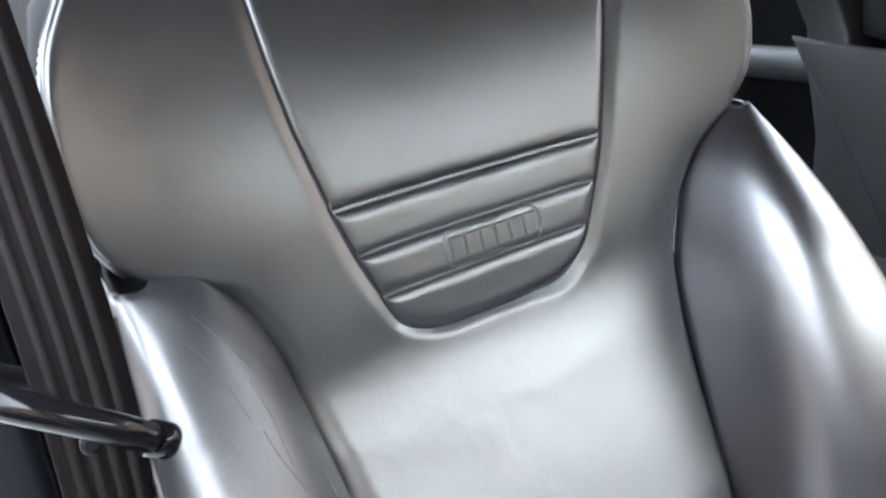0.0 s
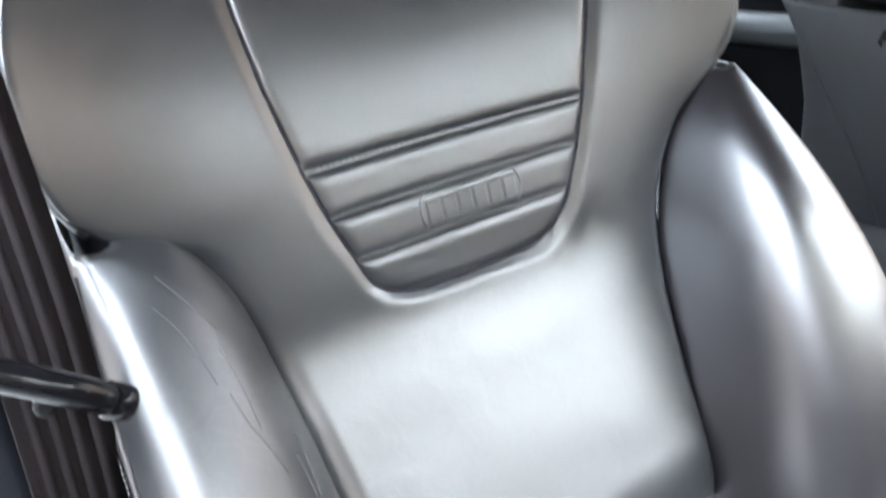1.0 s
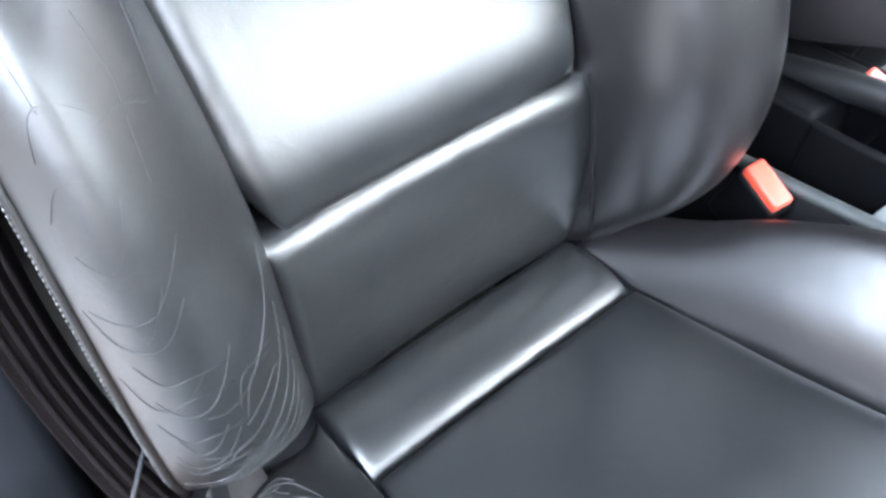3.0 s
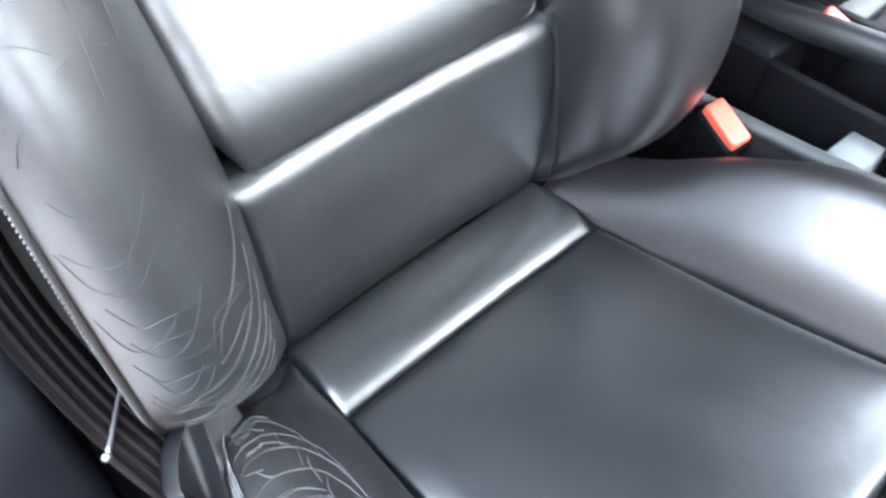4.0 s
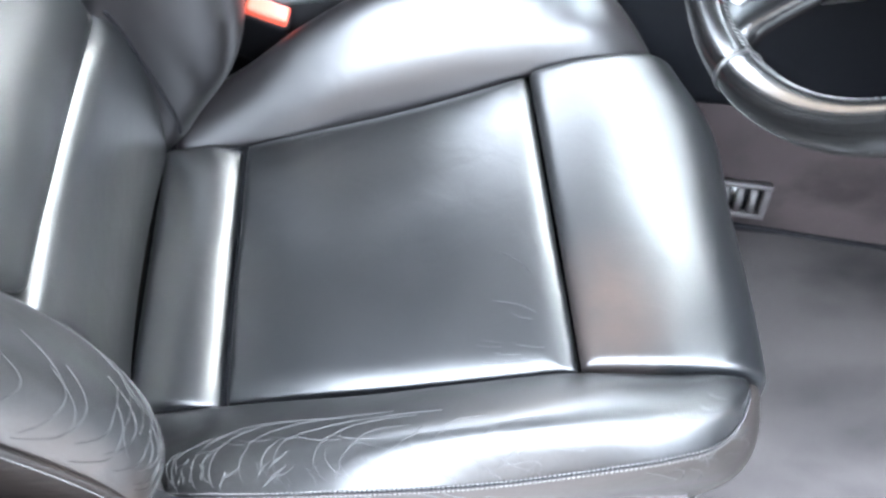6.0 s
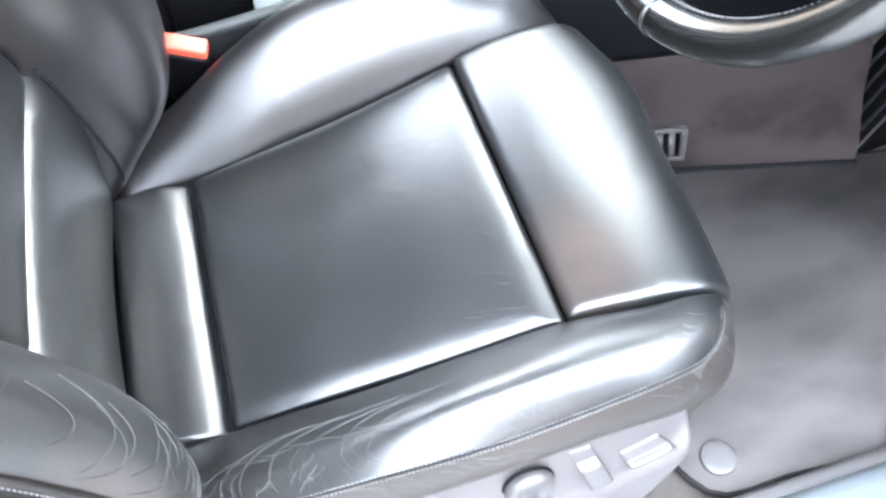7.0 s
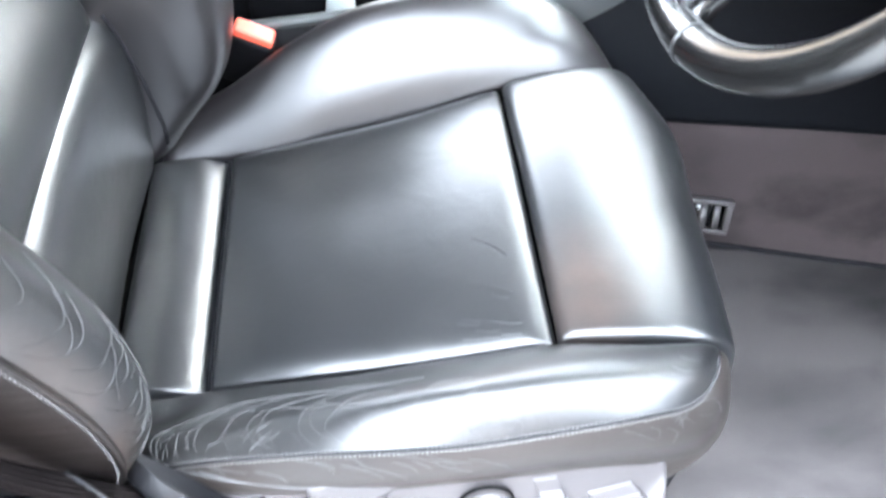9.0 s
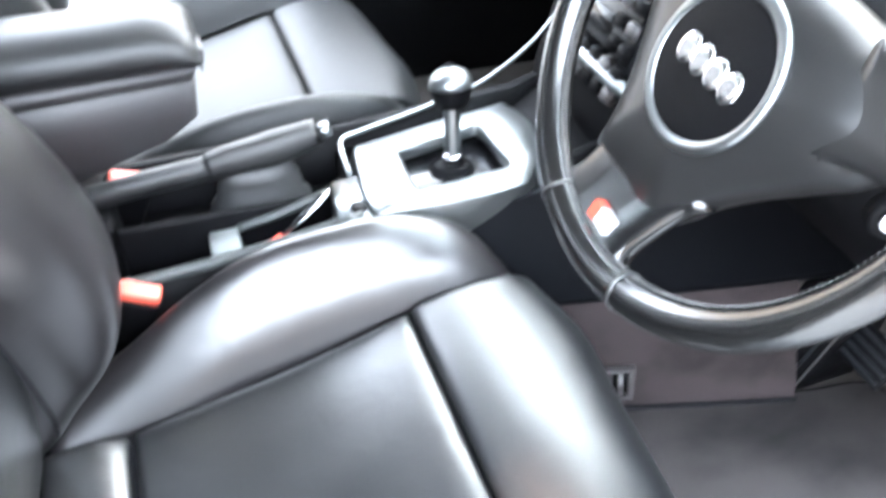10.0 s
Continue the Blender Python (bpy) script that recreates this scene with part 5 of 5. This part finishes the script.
buckle("belt_buckle", buckle_m, "black belt buckle with red button between seat and console")
buckle("belt_buckle", Matrix.Translation((-0.437, 0.041, 0.318)) @ pose(0, 0, 0, -20, 10, 0), "black belt buckle with red button beside the passenger seat")


def ribbon(line, across, width, thick=0.0016, shift=0.0):
    """Webbing: a flat band along a line."""
    c = spline(line, np.linspace(0, 1, 50))
    tang = np.gradient(c, axis=0)
    tang /= np.linalg.norm(tang, axis=1, keepdims=True)
    acr = spline(across, np.linspace(0, 1, 50))
    acr -= (acr * tang).sum(1, keepdims=True) * tang
    acr /= np.linalg.norm(acr, axis=1, keepdims=True)
    nrm = np.cross(acr, tang)
    loops = []
    for p, a, n in zip(c + acr * shift, acr, nrm):
        loops.append([p + a * width / 2 + n * thick / 2, p - a * width / 2 + n * thick / 2, p - a * width / 2 - n * thick / 2, p + a * width / 2 - n * thick / 2])
    return rings(loops)


belt = thing("seat_belt", (0.285, -0.24, 0.30), "dark striped seat belt hanging beside the seat", "seat belt")
line = [(0.288, -0.32, 1.02), (0.286, -0.25, 0.90), (0.285, -0.190, 0.78), (0.286, -0.152, 0.70), (0.292, -0.125, 0.60), (0.297, -0.102, 0.48), (0.296, -0.072, 0.388), (0.2865, -0.038, 0.325), (0.276, -0.016, 0.281), (0.271, 0.002, 0.252)]
ways = [(1, 0.3, 0.0), (1, 0.3, 0.0), (1, 0.3, 0.0), (1, 0.2, 0.0), (1, 0.1, 0.0), (0.95, 0.3, 0.0), (0.8, 0.6, 0.0), (0.6, 0.8, 0.0), (0.62, 0.78, -0.1), (0.62, 0.78, -0.1)]
web = part("webbing", ribbon(line, ways, 0.044), M_WEB, belt, "dark belt webbing")
for shift in (-0.0135, -0.0045, 0.0045, 0.0135):
    part("webbing_band", ribbon(line, ways, 0.0048, 0.003, shift), M_WEB_LIGHT, web, "lighter woven band")
part("slide_bar", tube([(0.272, -0.058, 0.3275), (0.286, -0.038, 0.3285), (0.301, -0.018, 0.3285)], 0.0017, 10, 12), M_STEEL, belt, "thin steel bar across the belt end")
part("belt_hem", tube([(0.301, -0.018, 0.327), (0.295, -0.007, 0.300), (0.289, 0.002, 0.274)], 0.0026, 8, 12), M_WEB_LIGHT, belt, "folded hem of the webbing")
part("bar_pin", ball((0.302, -0.017, 0.3285), (1, 0, 0.3), [(0.001, -0.003), (0.0026, -0.0015), (0.0031, 0.0), (0.0026, 0.0015), (0.001, 0.003)], 14), M_STEEL, belt, "bright pin head")
sheath = loft([[(0.254, -0.040, 0.286), (0.260, -0.016, 0.266), (0.267, 0.008, 0.243), (0.271, 0.024, 0.224)], [(0.276, -0.020, 0.296), (0.278, -0.003, 0.272), (0.280, 0.014, 0.248), (0.277, 0.028, 0.226)], [(0.290, 0.000, 0.282), (0.288, 0.009, 0.262), (0.284, 0.021, 0.242), (0.278, 0.033, 0.225)]], 20, 12)
part("belt_sheath", pillow(sheath, (1, 0, 0.8), (0.006, 0.004), (0.004, 0.003), (0.006, 0.005), (0.006, 0.005), 0.012), M_SHEATH, belt, "dark plastic sheath of the belt end")
guide = thing("belt_guide", (0.262, -0.12, 0.68), "black belt guide bar with bright edge at the seat shoulder", "belt guide")
part("guide_bar", tube([(0.270, -0.093, 0.696), (0.275, -0.090, 0.702), (0.295, -0.088, 0.720), (0.318, -0.095, 0.735), (0.340, -0.13, 0.735), (0.338, -0.19, 0.72)], 0.0066, 14, 30), M_GUIDE, guide, "glossy black bar")
part("guide_end", disc((0.272, -0.094, 0.697), (-0.75, -0.1, -0.62), 0.0078, 0.012, 0.003, 20), M_GUIDE, guide, "round bar end")
part("guide_screw", disc((0.292, -0.104, 0.699), (0.1, 1, 0.3), 0.0048, 0.006, 0.002, 16), M_BLACK_PLASTIC, guide, "dark screw head")
part("guide_foot", tube([(0.338, -0.19, 0.72), (0.330, -0.225, 0.69), (0.300, -0.235, 0.665), (0.262, -0.215, 0.66)], 0.006, 10, 16), M_BLACK_PLASTIC, guide)

# ---- steering wheel ----
W_C, W_T = Vector((0.009, 0.475, 0.657)), radians(23.5)
W_SPIN = radians(-5)
WX, WY, WN = Vector((1, 0, 0)), Vector((0, math.sin(W_T), math.cos(W_T))), Vector((0, -math.cos(W_T), math.sin(W_T)))


def on_hub(x, y, n=0.0):
    return on_wheel(x, y - 0.017, n - 0.010)


def on_wheel(x, y, n=0.0):
    c, s = math.cos(W_SPIN), math.sin(W_SPIN)
    return W_C + WX * (c * x - s * y) + WY * (s * x + c * y) + WN * n


wheel = thing("steering_wheel", W_C, "black leather three-spoke steering wheel with chrome-ringed hub", "steering wheel")
turns = np.linspace(0, 2 * math.pi, 97)[:-1]
loops = []
for a in turns:
    low = max(0.0, -math.sin(a))
    r1, r2 = 0.0150 + 0.0010 * low, 0.0160
    ring = []
    for b in np.linspace(0, 2 * math.pi, 16, endpoint=False):
        rr = 0.191 + r1 * math.cos(b)
        ring.append(on_wheel(rr * math.cos(a), rr * math.sin(a), r2 * math.sin(b)))
    loops.append(ring)
loops.append(loops[0])
rim = part("rim", rings(loops, (False, False)), M_RIM, wheel, "smooth black leather rim")
stitches = []
for a in np.linspace(0, 2 * math.pi, 240, endpoint=False):
    p, q = a, a + 0.016
    stitches.append(tube([on_wheel(0.1757 * math.cos(p), 0.1757 * math.sin(p), 0.004), on_wheel(0.1755 * math.cos(q), 0.1755 * math.sin(q), -0.003)], 0.0007, 4, 2, sharp=False))
part("rim_stitching", joined(*stitches), M_THREAD, rim, "cross stitching round the inner rim")
for a in (math.radians(-72), math.radians(-108), math.radians(18), math.radians(162)):
    band = []
    for d in (-0.006, 0.006):
        band.append([on_wheel((0.191 + 0.0170 * math.cos(b)) * math.cos(a + d), (0.191 + 0.0170 * math.cos(b)) * math.sin(a + d), 0.0174 * math.sin(b)) for b in np.linspace(0, 2 * math.pi, 16, endpoint=False)])
    part("rim_seam", rings(band), M_HIDE_WORN, rim)
half = [(0.06, 0.078), (0.11, 0.066), (0.136, 0.042), (0.124, 0.010), (0.103, -0.022), (0.082, -0.053), (0.066, -0.083), (0.056, -0.108), (0.050, -0.128)]
hub_outline = [(0.0, 0.082), *half, (0.0, -0.131), *[(-x, y) for x, y in reversed(half)]]
M_PAD = surface("soft_pad_vinyl", (0.0064, 0.0063, 0.0064), 0.37, grain=600, bump=0.2, vary=0.15, spec=0.5)
hub = spline([*hub_outline, hub_outline[0]], np.linspace(0, 1, 97))[:-1]
part("hub_pad", rings([[on_hub(x * s + 0.19 * min(0.0, y * s), y * s * (0.93 if y < 0 else 1.0), n) for x, y in hub] for s, n in ((0.92, -0.050), (1.0, -0.030), (1.0, -0.016), (0.985, -0.008), (0.95, -0.001), (0.82, 0.009), (0.6, 0.016), (0.3, 0.019))]), M_PAD, wheel, "black airbag pad")


def spoke(a, w0, w1, r0, r1, deep=0.012):
    d, e = Vector((math.cos(a), math.sin(a))), Vector((-math.sin(a), math.cos(a)))
    out = []
    for t in np.linspace(0, 1, 13):
        r, w = r0 + (r1 - r0) * t, w0 + (w1 - w0) * t + 0.010 * (2 * t - 1) ** 4 + 0.014 * max(0.0, t - 0.7) ** 2 / 0.09
        n = -deep + (deep - 0.008) * t
        out.append([on_wheel(d.x * r + e.x * w * c, d.y * r + e.y * w * c, n + 0.012 * s) for c, s in ((-1, 0.2), (-0.93, 0.75), (-0.8, 1), (-0.3, 0.92), (0.3, 0.92), (0.8, 1), (0.93, 0.75), (1, 0.2), (0.9, -0.8), (0, -1), (-0.9, -0.8))])
    return rings(out)


for a, w0, w1 in ((0.24, 0.022, 0.020), (math.pi - 0.24, 0.022, 0.020)):
    part("spoke", spoke(a, w0 + 0.012, w1 + 0.010, 0.09, 0.186), M_PAD, wheel, "broad black spoke")
low_spoke = part("spoke", spoke(-math.pi / 2 - 0.11, 0.056, 0.050, 0.09, 0.187, 0.026), M_RIM, wheel, "leather-covered lower spoke")
part("badge_red", rings([[on_wheel(x, y, n) for x, y in ((-0.016, -0.153), (-0.006, -0.153), (-0.006, -0.167), (-0.016, -0.167))] for n in (-0.006, 0.0062)]), M_RED, low_spoke, "small red badge", smooth=False)
part("badge_white", rings([[on_wheel(x, y, n) for x, y in ((-0.0055, -0.153), (0.011, -0.153), (0.011, -0.167), (-0.0055, -0.167))] for n in (-0.006, 0.0062)]), M_WHITE, low_spoke, "small white badge", smooth=False)


def wheel_ring(cx, cy, radius, r, n, squash=1.0, count=48, sides=10, flat=1.0):
    out = []
    for a in np.linspace(0, 2 * math.pi, count, endpoint=False):
        out.append([on_hub(cx + (radius + r * math.cos(b)) * math.cos(a), cy + squash * (radius + r * math.cos(b)) * math.sin(a), n + flat * r * math.sin(b)) for b in np.linspace(0, 2 * math.pi, sides, endpoint=False)])
    out.append(out[0])
    return rings(out, (False, False))


hub_disc = part("hub_disc", disc(on_hub(0, 0, 0.012), WN, 0.054, 0.010, 0.003, 48), M_SOFT_BLACK, wheel, "round black hub cover")
part("hub_ring", wheel_ring(0, 0, 0.0560, 0.0050, 0.020, flat=0.7), M_ALU, hub_disc, "satin silver ring")
for k in range(4):
    part("emblem_disc", disc(on_hub((k - 1.5) * 0.0175, 0, 0.021), WN, 0.0100, 0.004, 0.0016, 28, 1.15), M_CHROME, hub_disc, "plain chrome disc")
column = thing("steering_column", (0.041, 0.60, 0.58), "grey-black steering column shroud with ignition lock", "steering column")
part("column_shroud", tube([(0.012, 0.515, 0.645), (0.014, 0.58, 0.617), (0.016, 0.68, 0.575), (0.018, 0.77, 0.54)], 0.055, 24, 16, 0.9, radii=(0.045, 0.058, 0.064, 0.064)), M_SOFT_BLACK, column)
lock = part("ignition_lock", disc((0.085, 0.60, 0.545), (0.8, -0.55, 0.1), 0.018, 0.016, 0.004, 28), M_BLACK_PLASTIC, column, "black ignition lock")
part("key_slot", disc((0.097, 0.591, 0.547), (0.8, -0.55, 0.1), 0.010, 0.005, 0.002, 20), M_CHROME, lock, "bright lock barrel")
for s in (1, -1):
    part("column_stalk", tube([(0.012 + s * 0.05, 0.54, 0.645), (0.012 + s * 0.11, 0.54, 0.668), (0.012 + s * 0.150, 0.535, 0.685)], 0.007, 10, 10), M_BLACK_PLASTIC, column)

# ---- footwell ----
mat_o = [(-0.150, 0.46), (0.10, 0.428), (0.255, 0.432), (0.288, 0.452), (0.300, 0.55), (0.300, 0.92), (0.285, 1.00), (0.06, 1.01), (-0.050, 1.0), (-0.072, 0.90), (-0.122, 0.64)]
mat_l = spline([*mat_o, mat_o[0]], np.linspace(0, 1, 81))[:-1]
floor_mat = thing("floor_mat", (0.10, 0.65, 0.0), "grey fabric floor mat with stitched edge", "floor mat")
part("mat_base", prism(mat_l, 0.0005, 0.012, 2, 0.003), M_MAT, floor_mat)
part("mat_binding", tube([(x, y, 0.009) for x, y in [*mat_l, mat_l[0]]], 0.0038, 6, sharp=True), M_BINDING, floor_mat, "dark mauve bound edge")
part("mat_button", disc((0.259, 0.480, 0.012), (0, 0, 1), 0.0205, 0.005, 0.002, 32), M_GREY_PLASTIC, floor_mat, "round pale fixing button")
vent = thing("footwell_vent", (-0.15, 0.61, 0.03), "small grey air outlet in the tunnel carpet", "vent")
vm = Matrix.Translation((-0.1445, 0.594, 0.061)) @ pose(0, 0, 0, 0, -21, -13)
bars = [(-0.036, 0.018, 0.034, 0.0245), (-0.036, -0.0245, 0.034, -0.018), (0.025, -0.0178, 0.034, 0.0178), (-0.036, -0.0178, -0.030, 0.0178)]
part("vent_frame", moved(joined(*[box((-0.004, y0, z0), (0.007, y1, z1), 0.002) for y0, z0, y1, z1 in bars]), vm), M_GREY_PLASTIC, vent, "grey plastic frame")
part("vent_backing", moved(box((-0.006, -0.033, -0.021), (-0.0035, 0.030, 0.021), 0), vm), M_GLOSS_BLACK, vent, "dark opening")
for y in (-0.018, -0.001, 0.016):
    part("vent_slat", moved(prism([(-0.003, -0.0175), (0.006, -0.0175), (0.0045, 0.0), (-0.001, 0.0175), (-0.003, 0.0175)], -0.0035, 0.0050, 2, 0.001), vm @ Matrix.Translation((0, y, 0)) @ pose(0, 0, 0, 90, 0, 0)), M_GREY_PLASTIC, vent)
rest_pad = thing("footrest", (-0.11, 0.91, 0.012), "black ribbed footrest wedge beside the tunnel carpet", "footrest")
rest_line = [(0.869, 0.013), (0.879, 0.045), (0.891, 0.080), (0.904, 0.118), (0.925, 0.150)]
part("footrest_body", prism([*rest_line, (0.985, 0.155), (0.985, 0.013)], -0.178, -0.077, 0, 0.002), M_SOFT_BLACK, rest_pad)
part("footrest_lip", tube([(-0.0775, y - 0.001, z + 0.002) for y, z in rest_line], 0.0017, 8), M_GREY_PLASTIC, rest_pad, "thin grey edge along the footrest")
for x in (-0.093, -0.112, -0.131, -0.150):
    part("footrest_rib", tube([(x, y - 0.001, z + 0.002) for y, z in rest_line[1:]], 0.0028, 8), M_SLATE, rest_pad, "raised rubber rib")
def foot_pedal(name, label, x, y, z):
    top = thing(name, (x, y + 0.02, z - 0.03), label, "pedal")
    pad = part("pedal_pad", moved(box((-0.034, -0.006, -0.026), (0.034, 0.006, 0.030), 0.005), Matrix.Translation((x, y, z)) @ pose(0, 0, 0, -25, 0, 0)), M_BLACK_PLASTIC, top)
    for k in range(4):
        part("tread_rib", moved(box((-0.030, -0.009, -0.0025), (0.030, -0.005, 0.0025), 0.001), Matrix.Translation((x, y, z)) @ pose(0, 0, 0, -25, 0, 0) @ Matrix.Translation((0, 0, -0.017 + 0.0125 * k))), M_SLATE, pad, "grey rubber tread rib")
    part("pedal_arm", tube([(x, y + 0.01, z + 0.01), (x, y + 0.07, z + 0.13), (x, y + 0.09, z + 0.31)], 0.008, 8, 10), M_STEEL, top)


foot_pedal("brake_pedal", "black rubber brake pedal hanging in the footwell", 0.13, 0.86, 0.15)
foot_pedal("clutch_pedal", "black rubber clutch pedal with grey tread ribs", 0.006, 0.845, 0.195)

# ---- small things in the tray ----
pen = thing("tray_key", (-0.31, 0.22, 0.24), "bright metal key with red tag lying in the tray", "key")
key_m = Matrix.Translation((-0.312, 0.228, 0.320)) @ pose(0, 0, 0, 36, -20, 0)
part("key_blade", moved(prism([(-0.004, -0.036), (0.004, -0.036), (0.0105, -0.005), (0.0085, 0.026), (0.001, 0.038), (-0.006, 0.026), (-0.009, -0.005)], -0.002, 0.002, 2, 0.0008), key_m), M_CHROME, pen)
part("key_tag", moved(box((-0.007, -0.012, -0.003), (0.007, 0.008, 0.003), 0.002), Matrix.Translation((-0.300, 0.190, 0.298)) @ pose(0, 0, 0, 14, -20, 18)), M_RED, pen, "red tag")

# ---- rear seat seen past the front seat ----
bench = thing("rear_bench", (-0.38, -0.90, 0.15), "black leather rear bench seat in the dark", "car seat")
part("bench_cushion", box((-1.05, -1.05, 0.10), (0.30, -0.62, 0.34), 0.05, 4), M_HIDE, bench)
part("bench_back", moved(box((-0.675, -0.06, 0.0), (0.675, 0.06, 0.60), 0.05, 4), Matrix.Translation((-0.375, -1.03, 0.25)) @ pose(0, 0, 0, 12, 0, 0)), M_HIDE, bench)
part("bench_plinth", box((-1.05, -1.05, 0.0), (0.30, -0.66, 0.105), 0.01), M_CARPET, bench)
